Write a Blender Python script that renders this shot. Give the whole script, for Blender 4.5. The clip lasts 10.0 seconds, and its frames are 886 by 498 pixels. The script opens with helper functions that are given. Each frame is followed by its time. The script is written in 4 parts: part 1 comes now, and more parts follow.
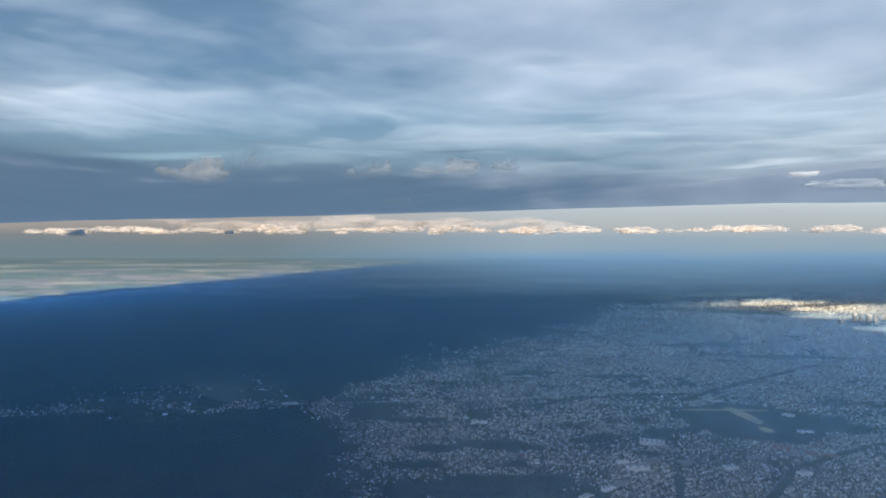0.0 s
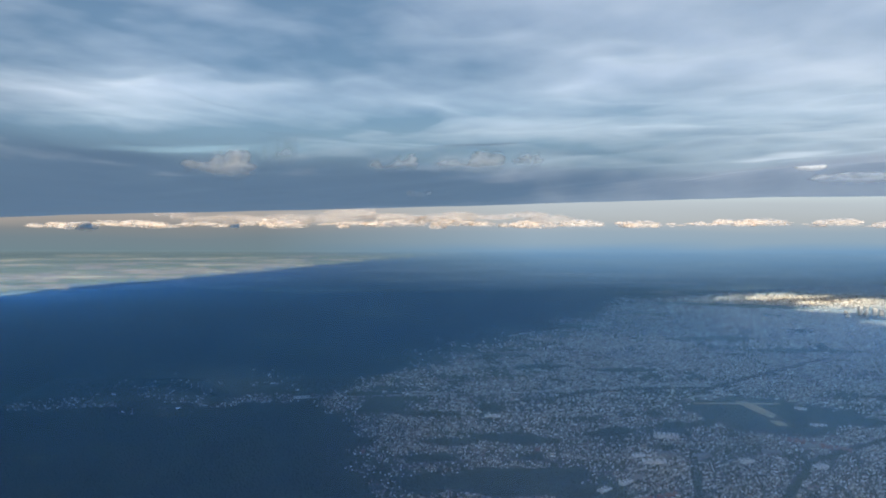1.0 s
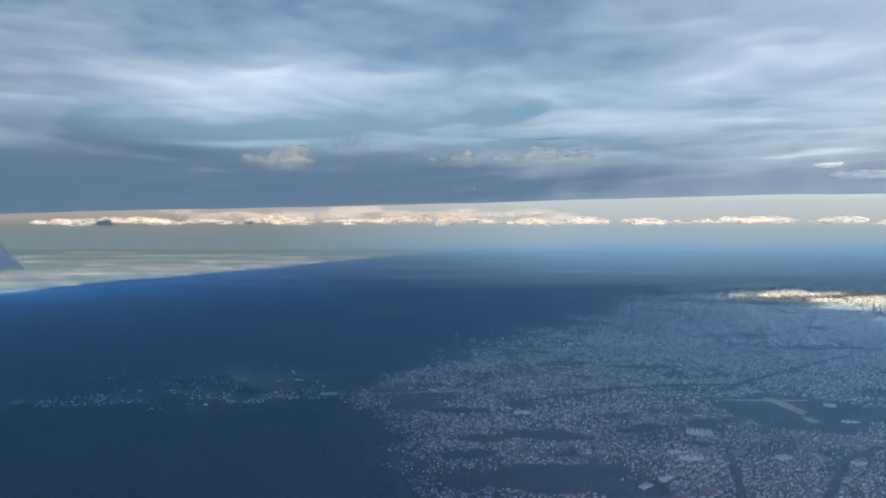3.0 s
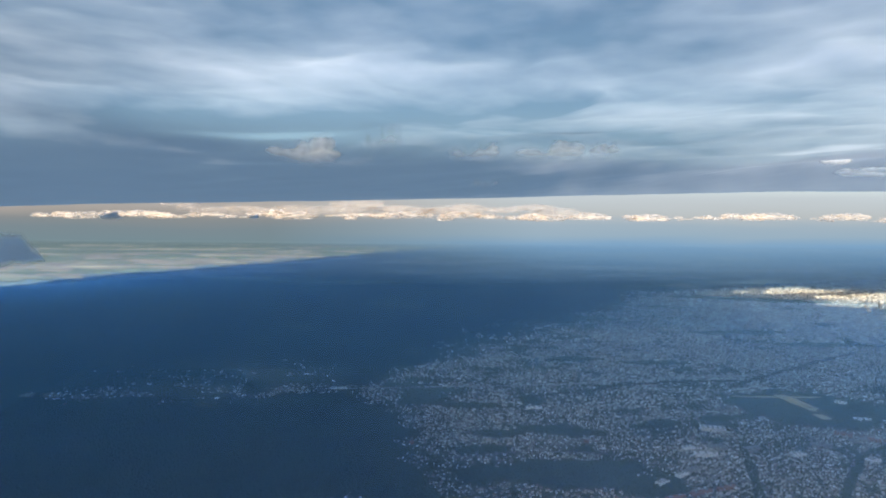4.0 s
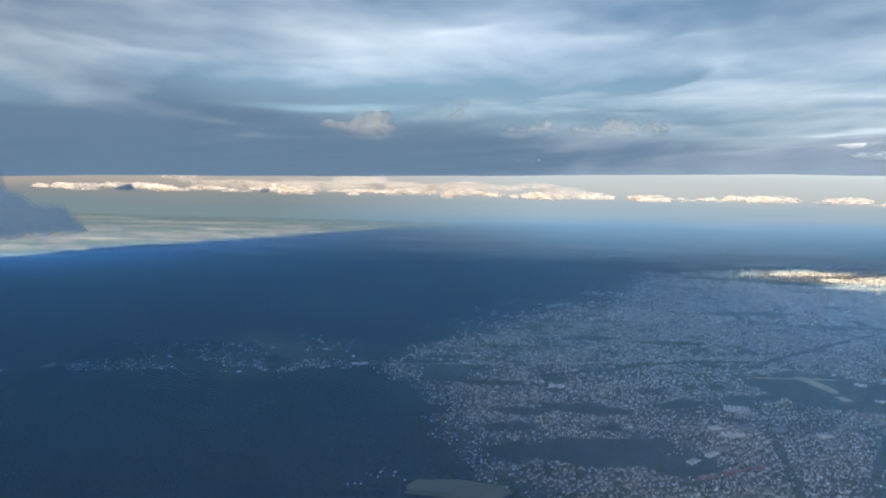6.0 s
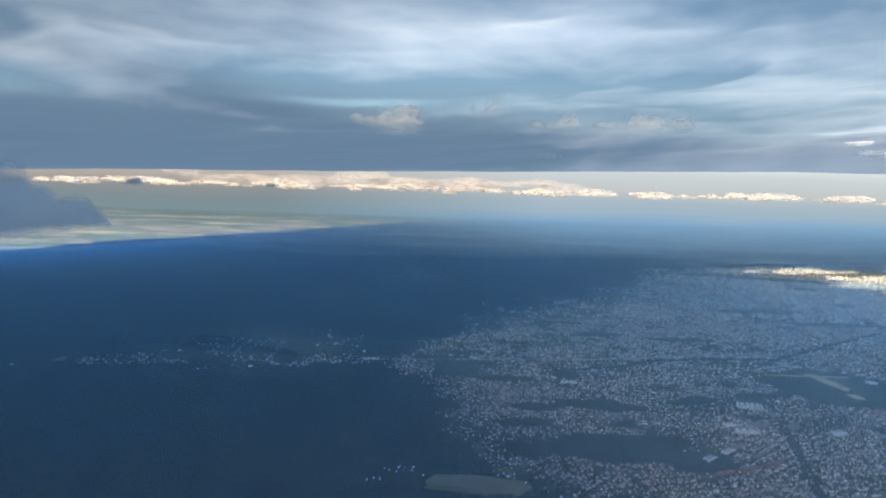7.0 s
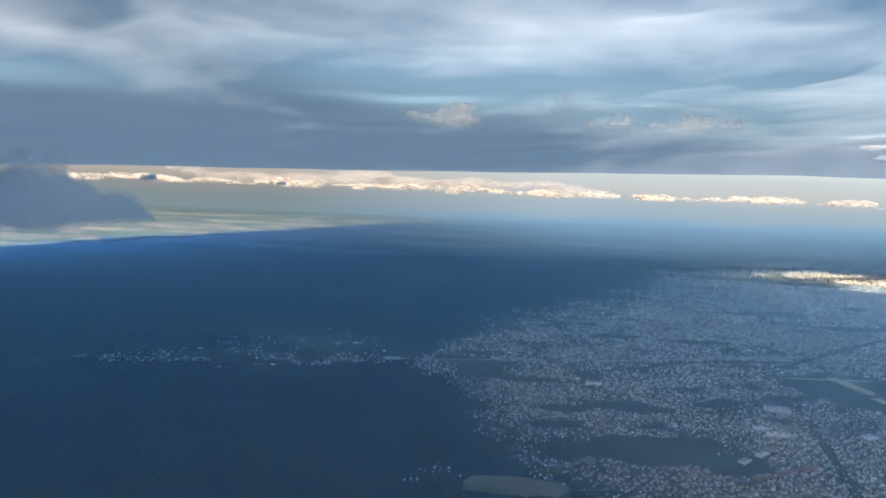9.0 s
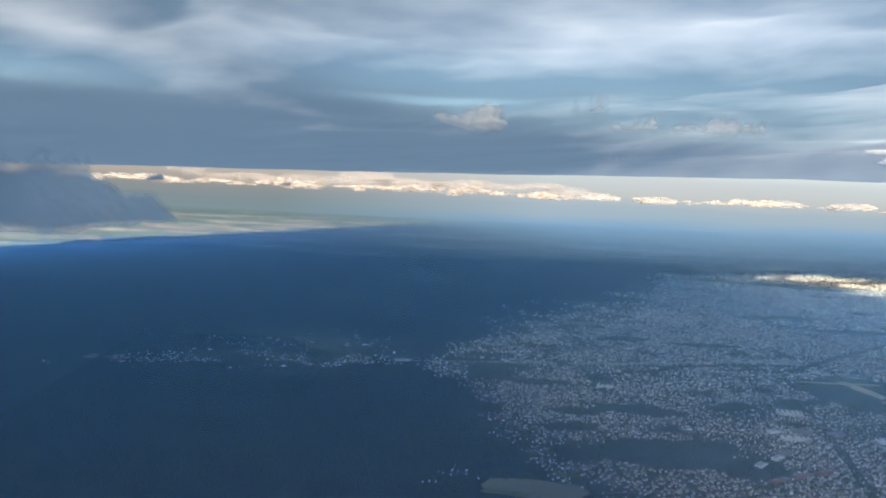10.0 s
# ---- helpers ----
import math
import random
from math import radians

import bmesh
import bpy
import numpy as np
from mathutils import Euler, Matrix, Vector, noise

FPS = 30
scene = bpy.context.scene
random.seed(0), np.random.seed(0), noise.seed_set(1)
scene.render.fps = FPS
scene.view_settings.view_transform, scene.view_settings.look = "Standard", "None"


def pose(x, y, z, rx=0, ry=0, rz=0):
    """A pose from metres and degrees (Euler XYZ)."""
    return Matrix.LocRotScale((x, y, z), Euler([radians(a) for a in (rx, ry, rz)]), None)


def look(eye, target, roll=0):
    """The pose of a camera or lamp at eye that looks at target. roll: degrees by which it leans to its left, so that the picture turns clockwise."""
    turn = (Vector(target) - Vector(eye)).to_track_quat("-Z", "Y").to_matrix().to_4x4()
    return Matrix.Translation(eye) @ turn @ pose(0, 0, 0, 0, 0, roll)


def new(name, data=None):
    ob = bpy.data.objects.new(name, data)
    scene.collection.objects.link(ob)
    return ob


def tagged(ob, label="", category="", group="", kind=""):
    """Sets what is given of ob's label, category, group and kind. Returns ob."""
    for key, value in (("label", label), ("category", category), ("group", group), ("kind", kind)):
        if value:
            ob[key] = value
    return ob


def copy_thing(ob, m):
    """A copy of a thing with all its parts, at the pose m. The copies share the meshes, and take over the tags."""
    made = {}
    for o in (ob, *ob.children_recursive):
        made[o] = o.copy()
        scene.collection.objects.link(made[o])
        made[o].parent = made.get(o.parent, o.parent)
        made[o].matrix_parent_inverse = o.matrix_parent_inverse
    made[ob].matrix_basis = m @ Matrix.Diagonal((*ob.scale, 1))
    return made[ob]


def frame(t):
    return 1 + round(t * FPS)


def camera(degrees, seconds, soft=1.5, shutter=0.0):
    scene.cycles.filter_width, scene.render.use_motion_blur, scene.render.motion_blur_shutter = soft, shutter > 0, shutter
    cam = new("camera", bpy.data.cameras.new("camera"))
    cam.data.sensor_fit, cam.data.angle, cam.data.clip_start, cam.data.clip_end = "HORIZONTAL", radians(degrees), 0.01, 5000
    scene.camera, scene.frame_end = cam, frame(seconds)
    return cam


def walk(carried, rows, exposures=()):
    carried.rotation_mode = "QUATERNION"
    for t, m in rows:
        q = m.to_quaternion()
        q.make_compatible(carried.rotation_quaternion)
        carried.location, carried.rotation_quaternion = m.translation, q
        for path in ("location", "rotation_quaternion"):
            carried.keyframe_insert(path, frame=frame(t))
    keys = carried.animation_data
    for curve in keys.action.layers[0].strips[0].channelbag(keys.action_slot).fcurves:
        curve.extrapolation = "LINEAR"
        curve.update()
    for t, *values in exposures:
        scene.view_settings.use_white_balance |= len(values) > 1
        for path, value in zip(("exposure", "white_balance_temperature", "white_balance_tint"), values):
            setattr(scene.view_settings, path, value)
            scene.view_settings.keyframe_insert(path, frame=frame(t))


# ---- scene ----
cam = camera(62.0, 10.0, 1.9)
PATH = [
    (0, (-5.139, -4.289, 289.136), (-5.091, -2.292, 289.045), 0.1),
    (0.5, (-15.255, -3.2, 288.977), (-15.206, -1.203, 288.876), 0.2),
    (1, (-25.663, -2.778, 288.686), (-25.611, -0.782, 288.579), 0.1),
    (1.5, (-37.072, -2.219, 288.266), (-37.017, -0.223, 288.155), 0.2),
    (2, (-47.289, -0.91, 287.874), (-47.236, 1.087, 287.764), 0.1),
    (2.5, (-57.979, -0.102, 287.452), (-57.926, 1.894, 287.341), 0.1),
    (4, (-88.474, 4.019, 285.794), (-88.415, 6.014, 285.667), 0.5),
    (4.5, (-98.471, 5.195, 285.486), (-98.41, 7.189, 285.348), 0.8),
    (5, (-109.196, 6.847, 284.979), (-109.131, 8.84, 284.823), 1.1),
    (5.5, (-119.295, 8.25, 284.576), (-119.227, 10.241, 284.401), 1.3),
    (7, (-149.991, 10.88, 283.12), (-149.915, 12.868, 282.921), 1.8),
    (7.5, (-160.178, 11.926, 282.258), (-160.1, 13.915, 282.057), 2.0),
    (8, (-170.804, 13.842, 281.511), (-170.723, 15.83, 281.311), 2.2),
    (8.5, (-180.181, 15.079, 280.913), (-180.099, 17.067, 280.713), 2.3),
    (9, (-189.857, 16.885, 280.262), (-189.772, 18.873, 280.064), 2.4),
    (9.5, (-200.198, 17.863, 279.934), (-200.109, 19.852, 279.738), 2.6),
    (10, (-210.242, 18.54, 279.631), (-210.15, 20.529, 279.438), 2.7),
]
# The picture's brightness and its cool white balance; the camera opens a little as more dark land comes into view.
walk(cam, [(t, look(eye, target, roll)) for t, eye, target, roll in PATH], [(0, 0.89, 5320, 1), (5.5, 1.11, 5460, 1), (10, 1.18, 5560, 1)])

# ---- light ----
# The sun stands low behind the flight, slightly to the left; it reaches the land where the cloud deck is open.
SUN_WAY = Vector((0.16, 1.0, -0.47)).normalized()
SUN_ELEVATION = math.asin(-SUN_WAY.z)
sun = new("sun", bpy.data.lights.new("sun", "SUN"))
sun.data.energy, sun.data.angle, sun.data.color = 5.0, radians(0.6), (1.0, 0.71, 0.43)
sun.rotation_euler = SUN_WAY.to_track_quat("-Z", "Y").to_euler()
sun.location = (0, -200, 900)

world = bpy.data.worlds.new("sky")
scene.world = world
world.use_nodes = True
wn = world.node_tree
sky = wn.nodes.new("ShaderNodeTexSky")
sky.sky_type, sky.sun_disc = "NISHITA", False
sky.sun_elevation, sky.sun_rotation = SUN_ELEVATION, math.pi - 0.16
wn.links.new(sky.outputs[0], wn.nodes["Background"].inputs[0])
wn.nodes["Background"].inputs[1].default_value = 0.15


# ---- small helpers ----
def hashed(ix, iy, seed):
    h = (ix.astype(np.int64) * 374761393 + iy.astype(np.int64) * 668265263 + seed * 974634599) & 0xFFFFFFFF
    h = ((h ^ (h >> 13)) * 1274126177) & 0xFFFFFFFF
    return ((h ^ (h >> 16)) & 0xFFFF) / 65535.0


def grain(x, y, seed=0):
    """Smooth value noise, 0 to 1."""
    x, y = np.asarray(x, float), np.asarray(y, float)
    ix, iy = np.floor(x), np.floor(y)
    u, v = x - ix, y - iy
    u, v = u * u * u * (u * (u * 6 - 15) + 10), v * v * v * (v * (v * 6 - 15) + 10)
    a, b = hashed(ix, iy, seed), hashed(ix + 1, iy, seed)
    c, d = hashed(ix, iy + 1, seed), hashed(ix + 1, iy + 1, seed)
    return (a * (1 - u) + b * u) * (1 - v) + (c * (1 - u) + d * u) * v


def fbm(x, y, octaves=4, seed=0):
    """Fractal noise, about -1 to 1."""
    total, size, norm = 0.0, 1.0, 0.0
    for k in range(octaves):
        c, s = math.cos(0.7 * k), math.sin(0.7 * k)
        total = total + size * (grain((c * x - s * y) * 2 ** k, (s * x + c * y) * 2 ** k, seed + k) * 2 - 1)
        norm, size = norm + size, size * 0.5
    return total / norm * 1.5


def step(a, b, x):
    u = np.clip((np.asarray(x, float) - a) / (b - a), 0, 1)
    return u * u * (3 - 2 * u)


def mesh_of(name, verts, faces, mats, indices=None, smooth=False):
    me = bpy.data.meshes.new(name)
    if isinstance(faces, np.ndarray):
        n, k = faces.shape
        me.vertices.add(len(verts))
        me.vertices.foreach_set("co", np.asarray(verts, np.float32).ravel())
        me.loops.add(n * k)
        me.loops.foreach_set("vertex_index", faces.astype(np.int32).ravel())
        me.polygons.add(n)
        me.polygons.foreach_set("loop_start", np.arange(0, n * k, k, dtype=np.int32))
        me.update(calc_edges=True)
    else:
        me.from_pydata(verts, [], faces)
    for m in mats:
        me.materials.append(m)
    if indices is not None:
        me.polygons.foreach_set("material_index", indices)
    me.polygons.foreach_set("use_smooth", [smooth] * len(me.polygons))
    me.update()
    return me


def attribute(me, name, values):
    me.attributes.new(name, "FLOAT", "POINT").data.foreach_set("value", np.asarray(values, np.float32))


def part(name, me, parent, label=""):
    ob = new(name, me)
    ob.parent = parent
    return tagged(ob, label)


def nodes_of(name):
    m = bpy.data.materials.new(name)
    m.use_nodes = True
    nt = m.node_tree
    return m, nt, nt.nodes["Principled BSDF"], nt.nodes["Material Output"]


def add(nt, kind, **inputs):
    n = nt.nodes.new(kind)
    for key, value in inputs.items():
        n.inputs[key.replace("_", " ")].default_value = value
    return n


def ramp(nt, source, stops):
    r = nt.nodes.new("ShaderNodeValToRGB")
    e = r.color_ramp.elements
    while len(e) < len(stops):
        e.new(0.5)
    for el, (pos, col) in zip(e, stops):
        el.position, el.color = pos, (*col, 1) if len(col) == 3 else col
    nt.links.new(source, r.inputs[0])
    return r.outputs[0]


def sum_of(nt, kind, a, b):
    n = nt.nodes.new("ShaderNodeMath")
    n.operation = kind
    for k, v in enumerate((a, b)):
        if isinstance(v, (int, float)):
            n.inputs[k].default_value = v
        else:
            nt.links.new(v, n.inputs[k])
    return n.outputs[0]


def mixed(nt, fac, a, b, kind="MIX"):
    n = nt.nodes.new("ShaderNodeMix")
    n.data_type, n.blend_type = "RGBA", kind
    for sock, v in ((n.inputs[0], fac), (n.inputs[6], a), (n.inputs[7], b)):
        if isinstance(v, (int, float)):
            sock.default_value = v
        elif isinstance(v, tuple):
            sock.default_value = (*v, 1)
        else:
            nt.links.new(v, sock)
    return n.outputs[2]


def noise_at(nt, size, detail=4.0, stretch=(1, 1, 1), rough=0.55):
    """Noise in world metres; size is the length of its largest shapes."""
    g = nt.nodes.new("ShaderNodeNewGeometry")
    m = nt.nodes.new("ShaderNodeMapping")
    m.inputs["Scale"].default_value = [1 / (size * s) for s in stretch]
    n = add(nt, "ShaderNodeTexNoise", Scale=1.0, Detail=detail, Roughness=rough)
    nt.links.new(g.outputs["Position"], m.inputs[0])
    nt.links.new(m.outputs[0], n.inputs["Vector"])
    return n.outputs[0]


# ---- materials ----
def varied(name, colours, rough=0.9, size=30.0, by="island", bump=0.0):
    """A plain surface whose pieces differ in colour, with stains at a second scale."""
    m, nt, b, out = nodes_of(name)
    if by == "island":
        source = nt.nodes.new("ShaderNodeNewGeometry").outputs["Random Per Island"]
    else:
        source = nt.nodes.new("ShaderNodeObjectInfo").outputs["Random"]
    n = len(colours)
    base = ramp(nt, source, [(k / max(1, n - 1), c) for k, c in enumerate(colours)])
    stain = ramp(nt, noise_at(nt, size), [(0.3, (0.72, 0.72, 0.72)), (0.7, (1.1, 1.1, 1.1))])
    nt.links.new(mixed(nt, 1.0, base, stain, "MULTIPLY"), b.inputs["Base Color"])
    b.inputs["Roughness"].default_value = rough
    b.inputs["Specular IOR Level"].default_value = 0.25
    return m


PLASTER = varied("plaster", [(0.88, 0.87, 0.82), (0.40, 0.38, 0.34), (0.74, 0.69, 0.58), (0.26, 0.25, 0.24), (0.55, 0.53, 0.49), (0.92, 0.91, 0.88)], 0.9, 14)
TILES = varied("roof_tiles", [(0.22, 0.11, 0.08), (0.22, 0.20, 0.19), (0.09, 0.09, 0.09), (0.28, 0.16, 0.11), (0.48, 0.46, 0.43), (0.15, 0.09, 0.07)], 0.8, 9)
FLAT_ROOF = varied("flat_roof", [(0.78, 0.77, 0.75), (0.40, 0.39, 0.38), (0.20, 0.20, 0.21), (0.30, 0.29, 0.28), (0.86, 0.85, 0.82), (0.55, 0.53, 0.49)], 0.85, 16)
PLASTER_ONE = varied("house_plaster", [(0.84, 0.83, 0.79), (0.42, 0.40, 0.36), (0.70, 0.63, 0.50), (0.50, 0.50, 0.48), (0.86, 0.86, 0.84)], 0.9, 14, "object")
TILES_ONE = varied("house_roof_tiles", [(0.24, 0.13, 0.09), (0.25, 0.23, 0.22), (0.14, 0.14, 0.14), (0.30, 0.17, 0.12), (0.40, 0.38, 0.36)], 0.8, 9, "object")
WHITE_ROOF = varied("white_sheet_roof", [(0.74, 0.74, 0.70), (0.78, 0.78, 0.76)], 0.6, 12, "object")
RED_ROOF = varied("red_brick_roof", [(0.30, 0.18, 0.13), (0.27, 0.16, 0.12)], 0.85, 10, "object")
CONCRETE = varied("concrete", [(0.56, 0.54, 0.51), (0.48, 0.47, 0.46)], 0.85, 12, "object")
DARK_GLASS = varied("grey_facade_glass", [(0.44, 0.47, 0.50), (0.36, 0.39, 0.42)], 0.25, 8, "object")
LEAVES = varied("tree_leaves", [(0.050, 0.066, 0.036), (0.055, 0.072, 0.038), (0.060, 0.075, 0.041)], 0.9, 60)
ROAD = varied("asphalt", [(0.10, 0.10, 0.10), (0.16, 0.155, 0.15)], 0.9, 20, "object")
PALE_ROAD = varied("pale_concrete_road", [(0.40, 0.39, 0.36), (0.46, 0.45, 0.42)], 0.9, 20, "object")
RAIL_BED = varied("rail_ballast", [(0.07, 0.065, 0.06), (0.09, 0.08, 0.075)], 0.95, 20, "object")
STUBBLE = varied("stubble_field", [(0.29, 0.21, 0.13), (0.36, 0.25, 0.16), (0.22, 0.17, 0.11), (0.30, 0.24, 0.15), (0.18, 0.16, 0.09)], 0.95, 240, "object")
MOWN = varied("mown_field", [(0.20, 0.19, 0.11), (0.22, 0.20, 0.12)], 0.95, 30, "object")
MEADOW = varied("green_meadow", [(0.13, 0.16, 0.06), (0.10, 0.14, 0.05), (0.18, 0.18, 0.08)], 0.95, 120, "object")
DRY_GRASS = varied("dry_airfield_grass", [(0.52, 0.43, 0.25), (0.48, 0.41, 0.24)], 0.95, 25, "object")


def ground_material():
    """Woodland floor and open land, turning to streets and gardens where the land is built over."""
    m, nt, b, out = nodes_of("land")
    built = nt.nodes.new("ShaderNodeAttribute")
    built.attribute_name = "built"
    wood = ramp(nt, noise_at(nt, 300, 8), [(0.35, (0.036, 0.050, 0.027)), (0.55, (0.050, 0.066, 0.035)), (0.72, (0.13, 0.13, 0.08))])
    fields = ramp(nt, noise_at(nt, 700, 9, (1, 0.4, 1), 0.65), [(0.40, (0.045, 0.07, 0.03)), (0.5, (0.11, 0.12, 0.055)), (0.57, (0.46, 0.36, 0.21))])
    town = ramp(nt, noise_at(nt, 22, 6, (1, 1, 1), 0.7), [(0.36, (0.05, 0.07, 0.04)), (0.5, (0.17, 0.165, 0.14)), (0.60, (0.40, 0.385, 0.355))])
    far = nt.nodes.new("ShaderNodeAttribute")
    far.attribute_name = "farmed"
    land = mixed(nt, far.outputs["Fac"], wood, fields)
    nt.links.new(mixed(nt, built.outputs["Fac"], land, town), b.inputs["Base Color"])
    b.inputs["Roughness"].default_value = 1.0
    b.inputs["Specular IOR Level"].default_value = 0.1
    return m


LAND = ground_material()


def cloud_material(name, thin, thick, size, stretch, soft=0.0, scatter=(0.75, 0.77, 0.80), fray=0.8, share=0.22, swept=False):
    """Cloud seen from below: light comes through it by its thickness; where its cover runs out it is clear. swept: its texture follows the deck's own billows."""
    m, nt, b, out = nodes_of(name)
    nt.nodes.remove(b)

    def named(attr):
        a = nt.nodes.new("ShaderNodeAttribute")
        a.attribute_name = attr
        return a.outputs["Fac"]

    depth, cover, mottle = named("thickness"), named("cover"), named("mottle")
    if swept:
        both = nt.nodes.new("ShaderNodeCombineXYZ")
        nt.links.new(named("across"), both.inputs[0])
        nt.links.new(named("outward"), both.inputs[1])
        fine = []
        for scale, detail in ((0.9, 5.0), (2.4, 5.0)):
            n = add(nt, "ShaderNodeTexNoise", Scale=scale, Detail=detail, Roughness=0.45)
            nt.links.new(both.outputs[0], n.inputs["Vector"])
            fine.append(n.outputs[0])
        n1, n2 = fine
    else:
        n1 = noise_at(nt, size, 5, stretch, 0.5)
        n2 = noise_at(nt, size * 0.27, 5, stretch, 0.55)
    t = sum_of(nt, "ADD", depth, sum_of(nt, "MULTIPLY", sum_of(nt, "SUBTRACT", n1, 0.5), sum_of(nt, "MULTIPLY", mottle, 0.6)))
    t = sum_of(nt, "ADD", t, sum_of(nt, "MULTIPLY", sum_of(nt, "SUBTRACT", n2, 0.5), sum_of(nt, "MULTIPLY", mottle, 0.48)))
    col = ramp(nt, t, [(0.0, thin), (1.0, thick)])
    tl, df = nt.nodes.new("ShaderNodeBsdfTranslucent"), nt.nodes.new("ShaderNodeBsdfDiffuse")
    nt.links.new(col, tl.inputs[0])
    df.inputs[0].default_value = (*scatter, 1)
    body = nt.nodes.new("ShaderNodeMixShader")
    body.inputs[0].default_value = share
    nt.links.new(tl.outputs[0], body.inputs[1])
    nt.links.new(df.outputs[0], body.inputs[2])
    clear = nt.nodes.new("ShaderNodeBsdfTransparent")
    whole = nt.nodes.new("ShaderNodeMixShader")
    edge = sum_of(nt, "ADD", cover, sum_of(nt, "MULTIPLY", sum_of(nt, "SUBTRACT", n2, 0.5), fray))
    fac = nt.nodes.new("ShaderNodeMapRange")
    fac.interpolation_type = "SMOOTHSTEP"
    fac.inputs["From Min"].default_value, fac.inputs["From Max"].default_value = 0.3 - soft, 0.7 + soft
    nt.links.new(edge, fac.inputs[0])
    # thin places that let part of the sun straight through
    nt.links.new(sum_of(nt, "MULTIPLY", fac.outputs[0], sum_of(nt, "SUBTRACT", 1.0, named("pierced"))), whole.inputs[0])
    nt.links.new(clear.outputs[0], whole.inputs[1])
    nt.links.new(body.outputs[0], whole.inputs[2])
    nt.links.new(whole.outputs[0], out.inputs[0])
    return m


def puff_material(name, colour, through_light, alpha):
    """A separate cloud: white scatter, partly lit through, thinned by wisps."""
    m, nt, b, out = nodes_of(name)
    nt.nodes.remove(b)
    tl, df = nt.nodes.new("ShaderNodeBsdfTranslucent"), nt.nodes.new("ShaderNodeBsdfDiffuse")
    tl.inputs[0].default_value = df.inputs[0].default_value = (*colour, 1)
    body, whole = nt.nodes.new("ShaderNodeMixShader"), nt.nodes.new("ShaderNodeMixShader")
    body.inputs[0].default_value = through_light
    nt.links.new(df.outputs[0], body.inputs[1])
    nt.links.new(tl.outputs[0], body.inputs[2])
    clear = nt.nodes.new("ShaderNodeBsdfTransparent")
    tc = nt.nodes.new("ShaderNodeTexCoord")
    n = add(nt, "ShaderNodeTexNoise", Scale=1.6, Detail=3.0)
    nt.links.new(tc.outputs["Object"], n.inputs["Vector"])
    fac = nt.nodes.new("ShaderNodeMapRange")
    fac.inputs["From Min"].default_value, fac.inputs["From Max"].default_value = 0.25, 0.75
    fac.inputs["To Min"].default_value, fac.inputs["To Max"].default_value = alpha
    nt.links.new(n.outputs[0], fac.inputs[0])
    nt.links.new(fac.outputs[0], whole.inputs[0])
    nt.links.new(clear.outputs[0], whole.inputs[1])
    nt.links.new(body.outputs[0], whole.inputs[2])
    nt.links.new(whole.outputs[0], out.inputs[0])
    return m


DECK = cloud_material("cloud_deck", (0.76, 0.76, 0.76), (0.102, 0.148, 0.202), 100.0, (1.0, 1.0, 1.0), swept=True)
SCUD = cloud_material("scud", (0.96, 0.97, 0.98), (0.72, 0.75, 0.78), 40.0, (1.6, 1.0, 0.8), 0.30, (0.93, 0.93, 0.93), 0.12, 0.6)
LOW_SCUD = cloud_material("shaded_cloud", (0.80, 0.88, 0.97), (0.62, 0.75, 0.90), 34.0, (1.2, 1.0, 0.8), 0.25, (0.50, 0.68, 0.90), 0.14, 0.45)
FAINT_CUMULUS = puff_material("faint_cumulus", (0.90, 0.79, 0.70), 0.55, (0.03, 0.22))
CUMULUS = puff_material("cumulus", (0.93, 0.82, 0.72), 0.50, (0.08, 0.62))


